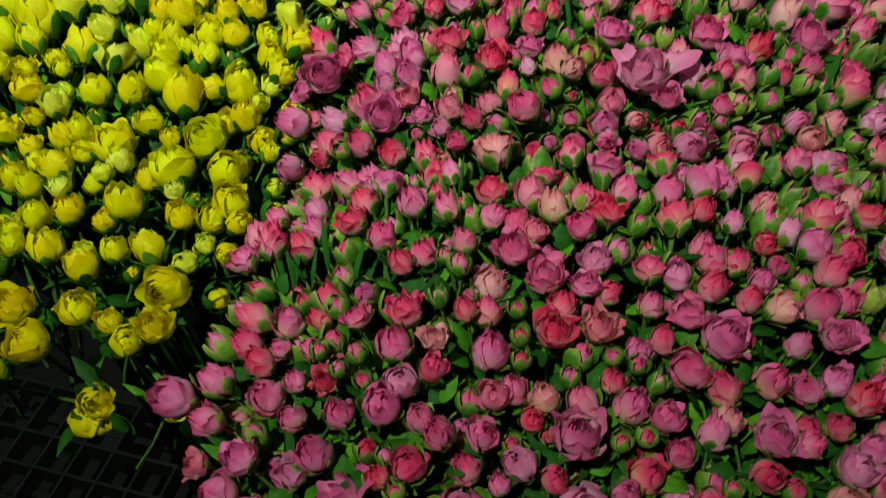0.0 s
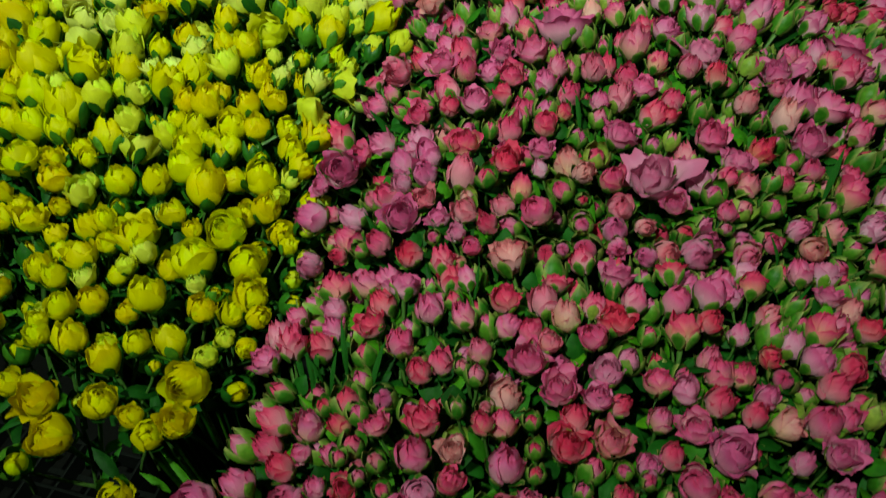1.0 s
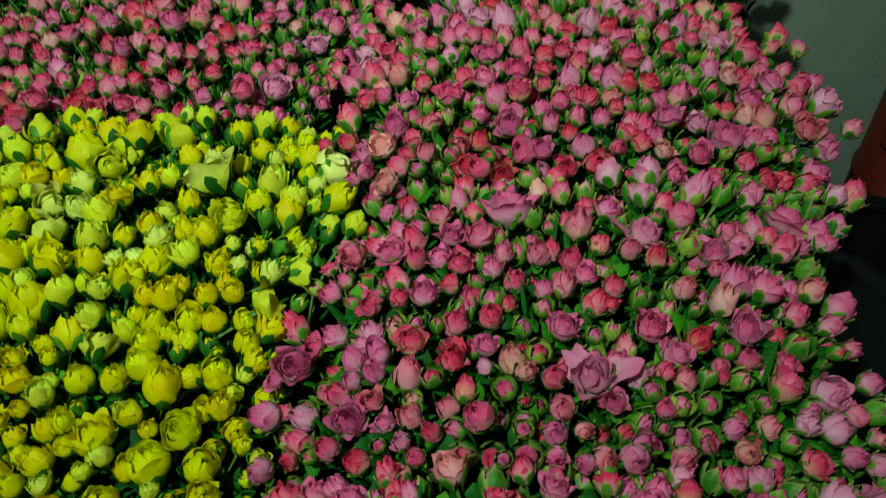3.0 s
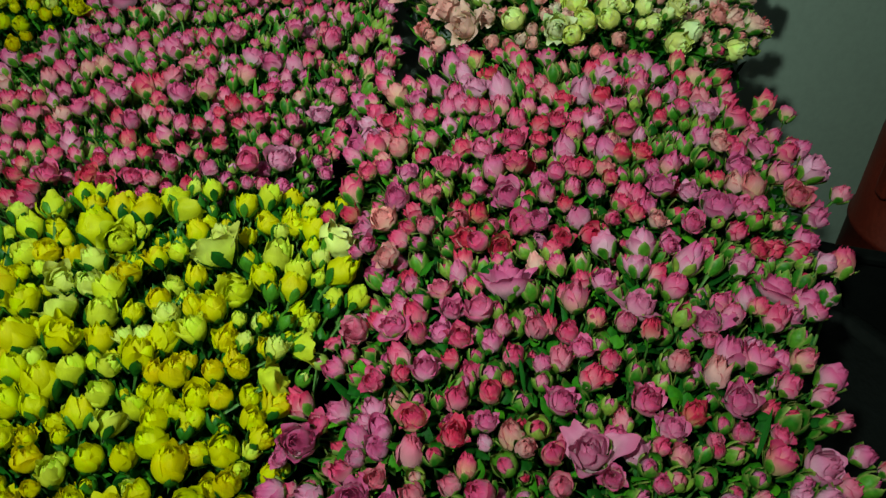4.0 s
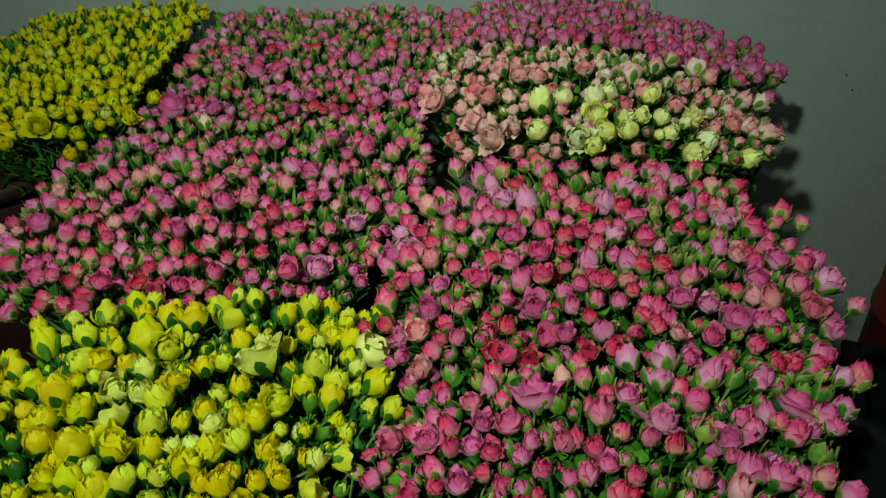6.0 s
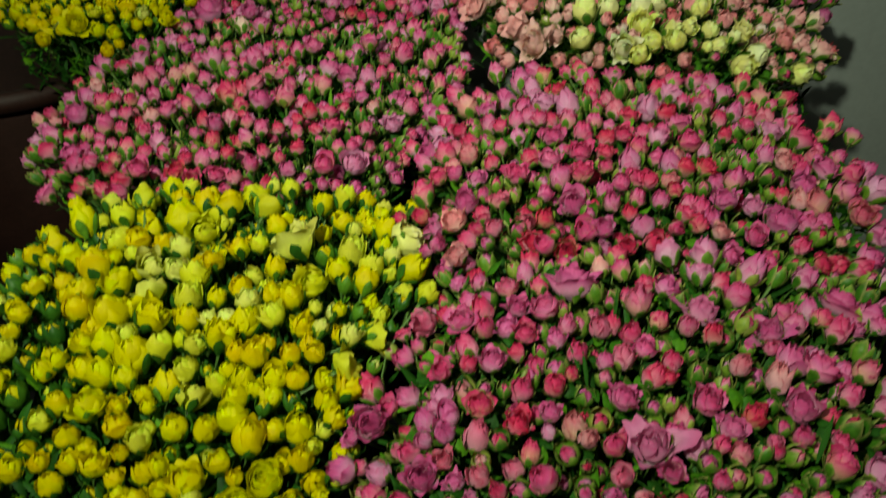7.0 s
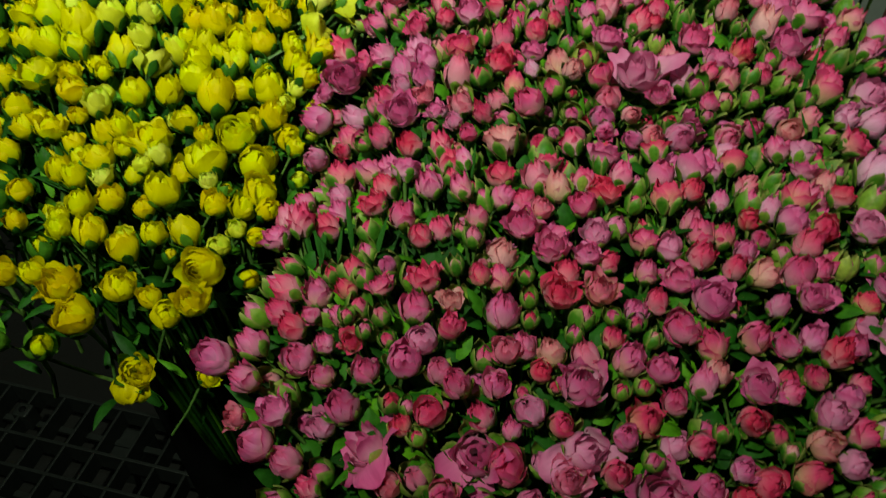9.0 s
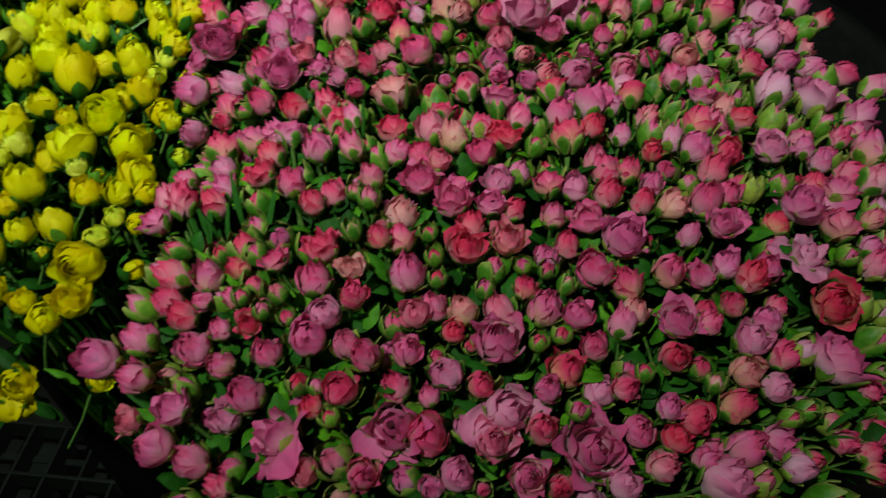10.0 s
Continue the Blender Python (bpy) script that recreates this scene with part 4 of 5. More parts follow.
stand(PLACED_NEAR_PINK_FRONT, "pink", "bud",
      (0.354, 0.268, 0.5), (-0.028, 0.271, 0.81), (0.283, 0.271, 0.6), (-0.117, 0.274, 0.64), (0.016, 0.28, 0.5), (-0.106, 0.283, 0.5), (-0.083, 0.283, 0.5),
      (0.03, 0.286, 0.63), (0.237, 0.286, 0.78), (0.132, 0.288, 0.57), (-0.053, 0.294, 0.57), (0.196, 0.294, 0.55), (0.34, 0.294, 0.7), (0.172, 0.299, 0.65),
      (-0.079, 0.3, 0.5), (0.108, 0.3, 0.5), (0.372, 0.3, 0.77), (0.093, 0.302, 0.62), (-0.102, 0.305, 0.74), (0.033, 0.305, 0.76), (-0.124, 0.306, 0.68),
      (0.252, 0.312, 0.72), (-0.025, 0.321, 0.55), (0.176, 0.322, 0.72), (0.379, 0.328, 0.82), (-0.011, 0.331, 0.63), (0.173, 0.333, 0.57), (0.214, 0.333, 0.5))
stand(PLACED_NEAR_PINK_FRONT, "pink", "bud",
      (0.017, 0.333, 0.53), (0.362, 0.34, 0.5), (0.379, 0.346, 0.5), (-0.138, 0.351, 0.73), (-0.039, 0.351, 0.68), (0.289, 0.356, 0.63), (0.177, 0.357, 0.61),
      (0.005, 0.358, 0.58), (0.112, 0.361, 0.77), (-0.119, 0.361, 0.67), (0.077, 0.362, 0.71), (0.22, 0.366, 0.54), (-0.1, 0.367, 0.71), (-0.019, 0.373, 0.69),
      (0.098, 0.374, 0.62), (-0.13, 0.374, 0.75), (0.157, 0.378, 0.68), (0.063, 0.379, 0.75), (0.287, 0.38, 0.65), (0.129, 0.382, 0.63), (0.417, 0.39, 0.71),
      (-0.121, 0.392, 0.56), (-0.055, 0.393, 0.69), (0.073, 0.395, 0.52), (0.218, 0.397, 0.67), (0.008, 0.398, 0.5), (0.157, 0.402, 0.64), (0.252, 0.403, 0.65))
stand(PLACED_NEAR_PINK_FRONT, "pink", "bud",
      (-0.068, 0.415, 0.78), (-0.01, 0.417, 0.62), (-0.093, 0.417, 0.86), (0.094, 0.417, 0.67), (0.406, 0.417, 0.72))
stand(PLACED_NEAR_PINK_FRONT, "pink", "half",
      (0.07, 0.162, 0.7), (0.303, 0.213, 0.89), (0.07, 0.269, 0.77), (0.099, 0.273, 0.7), (0.154, 0.283, 0.66), (-0.021, 0.291, 0.69), (0.134, 0.313, 0.61),
      (0.049, 0.331, 0.77), (-0.062, 0.374, 0.68), (0.035, 0.377, 0.69), (0.039, 0.415, 0.88))
stand(PLACED_NEAR_PINK_FRONT, "pink", "loose",
      (0.068, 0.307, 0.68))
stand(PLACED_NEAR_PINK_FRONT, "pink", "round",
      (0.195, 0.16, 0.67), (0.032, 0.17, 0.86), (0.107, 0.183, 0.56), (-0.017, 0.202, 0.71), (0.025, 0.214, 0.62), (0.055, 0.22, 0.5), (0.135, 0.224, 0.66),
      (0.063, 0.232, 0.59), (0.033, 0.234, 0.68), (-0.004, 0.25, 0.59), (0.211, 0.283, 0.63), (0.269, 0.327, 0.67), (0.064, 0.342, 0.53), (0.095, 0.346, 0.64),
      (0.157, 0.352, 0.77), (0.052, 0.352, 0.55), (0.036, 0.354, 0.59), (0.256, 0.356, 0.72))
stand(PLACED_NEAR_PINK_FRONT, "pink", "tight",
      (0.06, 0.139, 0.6), (0.253, 0.152, 0.6), (0.267, 0.158, 0.6), (0.125, 0.174, 0.7), (0.213, 0.178, 0.6), (0.169, 0.187, 0.6), (-0.026, 0.19, 0.6),
      (0.107, 0.211, 0.6), (0.043, 0.211, 0.6), (-0.032, 0.212, 0.6), (0.122, 0.213, 0.63), (0.065, 0.214, 0.6), (0.131, 0.241, 0.61), (0.079, 0.246, 0.64),
      (0.328, 0.246, 0.74), (0.12, 0.25, 0.6), (-0.047, 0.251, 0.6), (0.05, 0.254, 0.6), (0.105, 0.257, 0.6), (-0.063, 0.262, 0.6), (-0.052, 0.269, 0.75),
      (0.05, 0.269, 0.6), (-0.077, 0.277, 0.6), (0.049, 0.288, 0.6), (0, 0.296, 0.6), (0.019, 0.296, 0.6), (0.274, 0.296, 0.76), (-0.066, 0.304, 0.78))
stand(PLACED_NEAR_PINK_FRONT, "pink", "tight",
      (-0.091, 0.314, 0.69), (0.013, 0.316, 0.77), (0.004, 0.322, 0.61), (0.135, 0.352, 0.75), (0.363, 0.361, 0.91), (-0.002, 0.377, 0.68), (0.113, 0.387, 0.6))
PLACED_NEAR_PINK_MIDDLE = []
stand(PLACED_NEAR_PINK_MIDDLE, "mauve", "bud",
      (0.143, 0.42, 0.57), (0.183, 0.422, 0.89), (0.382, 0.424, 0.72), (0.362, 0.431, 0.63), (0, 0.44, 0.5), (-0.118, 0.443, 0.76), (0.123, 0.447, 0.73),
      (0.269, 0.451, 0.67), (0.358, 0.456, 0.9), (-0.014, 0.462, 0.58), (-0.086, 0.488, 0.79), (-0.124, 0.497, 0.96), (0.403, 0.5, 0.72), (0.2, 0.502, 0.78),
      (-0.046, 0.515, 0.62), (0.07, 0.515, 0.5), (-0.026, 0.52, 0.85), (0.237, 0.523, 0.83), (-0.119, 0.532, 0.56), (0.073, 0.532, 0.6), (-0.022, 0.535, 0.78),
      (-0.046, 0.536, 0.79), (-0.038, 0.547, 0.5), (-0.031, 0.561, 0.81), (-0.066, 0.571, 0.82), (0.408, 0.587, 0.93), (0.13, 0.599, 0.65), (0.316, 0.614, 1.1))
stand(PLACED_NEAR_PINK_MIDDLE, "mauve", "bud",
      (0.345, 0.623, 0.74), (0.033, 0.643, 0.83), (0.275, 0.665, 0.58), (0.354, 0.686, 0.75), (0.451, 0.706, 0.93), (0.053, 0.715, 0.72), (0.365, 0.732, 0.82),
      (0.306, 0.736, 1.03), (0.464, 0.745, 0.75), (0.257, 0.757, 1.12))
stand(PLACED_NEAR_PINK_MIDDLE, "mauve", "half",
      (-0.044, 0.471, 0.9), (0.363, 0.491, 1.04), (-0.1, 0.544, 0.98), (0.143, 0.554, 0.89), (0.309, 0.555, 0.95), (0.018, 0.592, 0.84), (0.205, 0.699, 0.83),
      (0.246, 0.722, 0.85))
stand(PLACED_NEAR_PINK_MIDDLE, "mauve", "loose",
      (0.16, 0.496, 1.03), (0.302, 0.645, 0.8), (0.237, 0.667, 0.84), (0.045, 0.672, 0.68), (0.104, 0.702, 1.21))
stand(PLACED_NEAR_PINK_MIDDLE, "mauve", "open",
      (0.398, 0.706, 1.14))
stand(PLACED_NEAR_PINK_MIDDLE, "mauve", "round",
      (0.422, 0.688, 1.05), (0.216, 0.758, 0.94))
stand(PLACED_NEAR_PINK_MIDDLE, "peach", "bud",
      (0.137, 0.734, 0.74))
stand(PLACED_NEAR_PINK_MIDDLE, "pink", "bud",
      (0.121, 0.423, 0.54), (0.222, 0.423, 0.69), (0.16, 0.425, 0.69), (-0.036, 0.437, 0.69), (0.245, 0.437, 0.5), (0.024, 0.446, 0.57), (0.147, 0.447, 0.5),
      (-0.095, 0.45, 0.53), (-0.062, 0.452, 0.7), (0.391, 0.453, 0.53), (0.3, 0.455, 0.7), (0.006, 0.466, 0.73), (0.218, 0.473, 0.61), (0.176, 0.475, 0.63),
      (0.037, 0.479, 0.68), (0.053, 0.491, 0.66), (0.426, 0.493, 0.59), (0.325, 0.494, 0.82), (0.24, 0.497, 0.68), (0.271, 0.5, 0.5), (-0.106, 0.501, 0.5),
      (0.105, 0.503, 0.64), (0.223, 0.503, 0.62), (0.005, 0.505, 0.88), (-0.059, 0.506, 0.69), (0.043, 0.522, 0.8), (0.301, 0.522, 0.67), (0.094, 0.523, 0.86))
stand(PLACED_NEAR_PINK_MIDDLE, "pink", "bud",
      (0.196, 0.535, 0.64), (0.04, 0.536, 0.68), (0.402, 0.54, 0.58), (0.263, 0.543, 0.78), (0.046, 0.562, 0.8), (0.078, 0.565, 0.73), (0.395, 0.568, 0.7),
      (0.095, 0.577, 0.5), (0.365, 0.578, 0.78), (0.176, 0.581, 0.81), (0.296, 0.586, 0.89), (-0.106, 0.588, 0.84), (-0.032, 0.59, 0.69), (0.26, 0.593, 0.75),
      (0.062, 0.6, 0.72), (0.196, 0.6, 0.68), (0.149, 0.602, 0.76), (0.342, 0.605, 1.02), (0.104, 0.609, 0.73), (0.391, 0.609, 0.84), (-0.007, 0.611, 0.77),
      (0.17, 0.611, 0.73), (-0.077, 0.623, 0.83), (-0.06, 0.631, 0.5), (0.242, 0.634, 0.67), (0.01, 0.636, 0.75), (0.129, 0.64, 0.79), (0.095, 0.641, 0.64))
stand(PLACED_NEAR_PINK_MIDDLE, "pink", "bud",
      (0.219, 0.645, 0.68), (0.141, 0.646, 0.64), (-0.077, 0.651, 0.5), (0.191, 0.653, 0.68), (0.379, 0.661, 0.89), (0.334, 0.662, 0.77), (0.007, 0.664, 0.84),
      (0.425, 0.671, 0.7), (0.364, 0.672, 0.7), (0.172, 0.676, 0.93), (-0.008, 0.68, 0.78), (0.067, 0.695, 0.67), (0.182, 0.7, 0.67), (0.268, 0.72, 0.73),
      (0.097, 0.731, 0.53), (0.06, 0.736, 0.78), (0.158, 0.75, 0.75), (0.486, 0.751, 1.05), (-0.025, 0.754, 0.84))
stand(PLACED_NEAR_PINK_MIDDLE, "pink", "half",
      (0.323, 0.42, 0.72), (-0.025, 0.487, 0.61), (0.337, 0.522, 0.62), (0.007, 0.536, 0.82), (0.221, 0.552, 0.89), (-0.086, 0.561, 0.72), (0.052, 0.631, 0.75),
      (0.074, 0.667, 0.94), (-0.056, 0.669, 0.89), (0.034, 0.696, 0.74))
stand(PLACED_NEAR_PINK_MIDDLE, "pink", "loose",
      (-0.014, 0.649, 0.75))
stand(PLACED_NEAR_PINK_MIDDLE, "pink", "round",
      (0.27, 0.426, 0.72), (0.012, 0.428, 0.5), (0.064, 0.461, 0.86), (0.131, 0.471, 0.68), (0.128, 0.5, 0.7), (0.271, 0.51, 0.5), (0.189, 0.578, 0.5),
      (0.043, 0.604, 0.58), (0.3, 0.627, 0.6), (0.324, 0.68, 0.7), (0.28, 0.696, 0.86), (0.161, 0.725, 0.73), (0.326, 0.75, 0.82))
stand(PLACED_NEAR_PINK_MIDDLE, "pink", "tight",
      (0.08, 0.422, 0.69), (-0.018, 0.441, 0.6), (-0.076, 0.448, 0.69), (0.098, 0.45, 0.79), (0.212, 0.452, 0.6), (0.254, 0.473, 0.91), (0.399, 0.476, 0.99),
      (0.102, 0.478, 0.6), (0.209, 0.486, 0.95), (0.086, 0.494, 1.02), (0.257, 0.496, 0.76), (0.289, 0.501, 0.94), (0.025, 0.502, 0.92), (0.118, 0.525, 1.04),
      (0.285, 0.53, 0.86), (0.386, 0.533, 0.78), (0.186, 0.55, 0.69), (0.03, 0.557, 0.7), (0.012, 0.56, 0.84), (0.264, 0.568, 0.61), (0.128, 0.579, 0.91),
      (0.217, 0.584, 0.96), (-0.049, 0.596, 0.74), (-0.027, 0.608, 0.79), (0.217, 0.61, 0.64), (0.273, 0.621, 0.75), (-0.091, 0.642, 0.78), (0.281, 0.654, 1.08))
stand(PLACED_NEAR_PINK_MIDDLE, "pink", "tight",
      (0.092, 0.667, 0.78), (0.143, 0.681, 0.68), (0.218, 0.687, 1.06), (0.127, 0.693, 1.01), (0.255, 0.694, 0.74), (0.041, 0.728, 0.82), (-0.037, 0.729, 0.83),
      (0.187, 0.733, 0.94), (0.334, 0.734, 1), (0.042, 0.754, 0.79))
PLACED_NEAR_PINK_BACK = []
stand(PLACED_NEAR_PINK_BACK, "mauve", "bud",
      (0.195, 0.804, 1.08), (0.488, 0.83, 0.99), (-0.004, 0.894, 0.79), (0.249, 0.94, 1.11), (0.199, 0.95, 1.17), (0.524, 0.978, 0.91), (0.304, 0.984, 0.65),
      (0.395, 1.004, 1.13), (0.245, 1.006, 0.92), (0.05, 1.012, 0.92), (-0.077, 1.012, 1.04), (-0.057, 1.021, 1.04), (0.417, 1.063, 1.12), (-0.069, 1.077, 0.98),
      (0.007, 1.091, 0.92), (0.246, 1.097, 1.25), (0.128, 1.111, 1.43), (0.378, 1.117, 0.94), (0.091, 1.122, 1.27), (0.036, 1.134, 1.12), (-0.079, 1.137, 0.97),
      (0.287, 1.158, 1.08), (0.076, 1.16, 1.02), (0.377, 1.183, 1.04), (0.06, 1.2, 1.23), (0.363, 1.221, 1.13))
stand(PLACED_NEAR_PINK_BACK, "mauve", "half",
      (0.456, 0.784, 0.98), (0.148, 0.796, 0.8), (0.367, 0.833, 1.19), (0.117, 0.856, 1.17), (-0.017, 0.859, 1), (0.34, 0.861, 0.92), (0.306, 0.868, 1.04),
      (0.516, 0.921, 1.29), (0.423, 0.923, 1.25), (0.469, 0.978, 1.18))
stand(PLACED_NEAR_PINK_BACK, "peach", "half",
      (-0.03, 0.816, 1))
stand(PLACED_NEAR_PINK_BACK, "pink", "bud",
      (0.394, 0.761, 0.76), (0.077, 0.762, 0.84), (0.416, 0.767, 0.85), (0.202, 0.771, 0.84), (0.174, 0.772, 0.72), (-0.047, 0.782, 0.78), (-0.013, 0.784, 0.81),
      (-0.063, 0.784, 0.56), (0.378, 0.791, 0.86), (0.232, 0.793, 0.69), (-0.003, 0.797, 0.65), (0.017, 0.8, 0.87), (0.43, 0.805, 0.5), (0.288, 0.806, 0.74),
      (0.057, 0.808, 1), (0.263, 0.813, 0.79), (0.08, 0.817, 0.88), (0.004, 0.825, 0.71), (0.182, 0.829, 0.75), (0.28, 0.83, 0.89), (0.397, 0.831, 0.98),
      (0.274, 0.849, 0.9), (0.164, 0.85, 0.81), (-0.074, 0.852, 0.83), (0.224, 0.858, 0.81), (0.258, 0.858, 0.68), (0.244, 0.873, 0.69), (0.422, 0.875, 1.16))
stand(PLACED_NEAR_PINK_BACK, "pink", "bud",
      (0.401, 0.878, 0.93), (0.541, 0.882, 0.84), (0.103, 0.9, 0.98), (0.203, 0.902, 0.94), (0.327, 0.91, 0.95), (0.163, 0.924, 0.72), (0.346, 0.926, 0.72),
      (0.014, 0.937, 0.82), (0.067, 0.955, 0.93), (0.168, 0.965, 0.84), (0.262, 0.966, 0.89), (0.501, 0.968, 1.05), (-0.079, 0.977, 0.81), (0.411, 0.977, 0.9),
      (0.429, 0.987, 0.66), (0.217, 0.992, 1.01), (-0.036, 0.998, 0.92), (-0.017, 1.007, 0.92), (0.227, 1.031, 0.88), (0.145, 1.034, 1.09), (-0.034, 1.043, 0.79),
      (0.011, 1.049, 0.89), (-0.105, 1.052, 0.92), (0.124, 1.06, 0.95), (0.083, 1.062, 0.8), (0.051, 1.063, 0.9), (0.1, 1.069, 0.91), (0.068, 1.071, 1.07))
stand(PLACED_NEAR_PINK_BACK, "pink", "bud",
      (0.165, 1.075, 0.91), (0.501, 1.076, 0.81), (0.215, 1.081, 0.97), (0.269, 1.082, 1.02), (0.349, 1.086, 0.81), (0.547, 1.086, 0.82), (-0.052, 1.09, 1.04),
      (0.197, 1.099, 1.03), (0.441, 1.101, 0.66), (0.464, 1.105, 1.1), (0.52, 1.105, 1.11), (0.061, 1.106, 1.1), (-0.023, 1.11, 1.22), (0.424, 1.116, 1.11),
      (0.333, 1.128, 1.12), (0.403, 1.13, 0.84), (-0.006, 1.132, 0.84), (0.304, 1.132, 0.67), (0.189, 1.136, 0.95), (0.164, 1.137, 0.95), (-0.063, 1.142, 0.85),
      (0.471, 1.142, 0.74), (0.445, 1.156, 0.69), (0.344, 1.158, 0.85), (-0.045, 1.164, 1.04), (0.115, 1.168, 0.91), (0.172, 1.174, 0.98), (0.273, 1.174, 1.15))
stand(PLACED_NEAR_PINK_BACK, "pink", "bud",
      (0.41, 1.179, 0.87), (0.471, 1.179, 0.99), (0.226, 1.181, 1.04), (0.435, 1.183, 0.99), (0.302, 1.21, 1), (0.208, 1.213, 1), (0.163, 1.215, 1),
      (0.096, 1.219, 1.01), (0.02, 1.223, 1.07), (0.342, 1.227, 1.07), (0.079, 1.23, 1.01), (0.418, 1.231, 1.02), (0.134, 1.238, 0.78), (0.262, 1.244, 0.78),
      (0.157, 1.247, 1.08))
stand(PLACED_NEAR_PINK_BACK, "pink", "half",
      (0.103, 0.765, 0.88), (0.291, 0.765, 0.78), (0.062, 0.776, 0.79), (0.327, 0.8, 0.88), (0.249, 0.832, 0.83), (0.024, 0.849, 0.88), (0.476, 0.865, 1.12),
      (0.047, 0.908, 1.03), (-0.056, 0.927, 0.83), (0.296, 0.933, 0.9), (0.092, 0.94, 0.98), (0.135, 0.967, 1.08), (0.1, 1.013, 1.08), (0.198, 1.016, 0.87),
      (0.462, 1.062, 1.22), (0.286, 1.068, 1.12))
stand(PLACED_NEAR_PINK_BACK, "pink", "loose",
      (0.132, 0.905, 0.83))
stand(PLACED_NEAR_PINK_BACK, "pink", "round",
      (0.438, 0.765, 0.88), (0.095, 0.793, 0.61), (0.129, 0.801, 1.02), (0.422, 0.844, 0.73), (-0.102, 0.86, 0.75), (0.083, 0.863, 0.73), (0.382, 0.887, 0.66),
      (-0.073, 0.888, 0.98), (0.215, 0.89, 0.79), (0.18, 0.891, 0.79), (0.241, 0.895, 0.83), (0.47, 0.909, 1.08), (-0.034, 0.926, 0.77), (0.269, 0.929, 0.81),
      (-0.016, 0.955, 0.93), (0.431, 0.958, 0.79), (0.027, 0.964, 0.7), (-0.048, 0.984, 1), (0.289, 1.004, 1.1), (0.027, 1.032, 0.74), (0.344, 1.036, 0.74),
      (0.387, 1.075, 0.71))
stand(PLACED_NEAR_PINK_BACK, "pink", "tight",
      (0.134, 0.76, 0.85), (0.362, 0.762, 0.97), (0.01, 0.764, 0.96), (0.033, 0.772, 0.6), (0.088, 0.784, 0.75), (0.046, 0.79, 1.04), (0.358, 0.803, 0.71),
      (0.41, 0.818, 1.2), (0.068, 0.843, 0.91), (0.279, 0.876, 0.99), (0.021, 0.881, 0.93), (-0.018, 0.891, 0.88), (0.369, 0.891, 0.88), (0.379, 0.937, 1.31),
      (0.319, 0.95, 0.92), (0.338, 0.952, 0.86), (0.38, 1.033, 0.92), (0.153, 1.114, 1.12), (0.011, 1.117, 1.34), (0.209, 1.153, 1.38))
PLACED_MID_PINK = []
stand(PLACED_MID_PINK, "mauve", "bud",
      (-0.28, 0.988, 0.87), (-0.495, 1.062, 1.04), (-0.687, 1.098, 1.14), (-0.308, 1.127, 0.66), (-0.572, 1.198, 0.76), (-0.715, 1.225, 0.97), (-0.685, 1.231, 1.04),
      (-0.204, 1.294, 1.19), (-0.274, 1.314, 1.14), (-0.709, 1.326, 0.89), (-0.496, 1.351, 1.24), (-0.706, 1.358, 1.12), (-0.559, 1.397, 0.85), (-0.66, 1.429, 1.09),
      (-0.598, 1.431, 1.01))
stand(PLACED_MID_PINK, "mauve", "half",
      (-0.182, 1.001, 1.19), (-0.629, 1.045, 0.98), (-0.142, 1.132, 0.97), (-0.664, 1.151, 1.1), (-0.367, 1.19, 1.16), (-0.465, 1.194, 0.92), (-0.241, 1.305, 1.19),
      (-0.639, 1.363, 1.13), (-0.434, 1.473, 1.07))
stand(PLACED_MID_PINK, "peach", "bud",
      (-0.477, 1.488, 1.04))
stand(PLACED_MID_PINK, "pink", "bud",
      (-0.505, 0.923, 0.94), (-0.61, 0.925, 0.95), (-0.38, 0.933, 0.73), (-0.356, 0.935, 0.57), (-0.533, 0.937, 0.79), (-0.572, 0.941, 0.64), (-0.514, 0.953, 0.96),
      (-0.301, 0.954, 0.79), (-0.353, 0.968, 0.8), (-0.378, 0.969, 0.8), (-0.496, 0.981, 0.98), (-0.545, 0.986, 0.77), (-0.579, 1.003, 0.78), (-0.606, 1.009, 0.95),
      (-0.413, 1.018, 0.89), (-0.472, 1.021, 0.73), (-0.551, 1.022, 0.73), (-0.325, 1.032, 0.73), (-0.663, 1.041, 0.98), (-0.538, 1.043, 0.91), (-0.588, 1.056, 0.75),
      (-0.615, 1.059, 0.87), (-0.411, 1.064, 0.86), (-0.36, 1.071, 0.81), (-0.287, 1.093, 0.7), (-0.626, 1.1, 0.83), (-0.259, 1.101, 0.7), (-0.318, 1.102, 0.76))
stand(PLACED_MID_PINK, "pink", "bud",
      (-0.345, 1.103, 0.82), (-0.418, 1.104, 0.89), (-0.535, 1.106, 0.77), (-0.573, 1.107, 0.72), (-0.18, 1.108, 0.76), (-0.665, 1.112, 0.84), (-0.235, 1.117, 0.95),
      (-0.444, 1.126, 0.84), (-0.375, 1.128, 0.72), (-0.405, 1.137, 0.91), (-0.701, 1.142, 0.68), (-0.539, 1.149, 0.98), (-0.737, 1.157, 0.81), (-0.28, 1.161, 0.86),
      (-0.595, 1.173, 0.94), (-0.725, 1.176, 0.76), (-0.489, 1.179, 0.75), (-0.4, 1.182, 0.87), (-0.328, 1.198, 1.07), (-0.302, 1.207, 0.88), (-0.43, 1.22, 1.15),
      (-0.604, 1.221, 0.77), (-0.656, 1.224, 1.1), (-0.563, 1.225, 0.84), (-0.635, 1.229, 0.78), (-0.456, 1.231, 0.77), (-0.414, 1.239, 0.97), (-0.209, 1.243, 0.77))
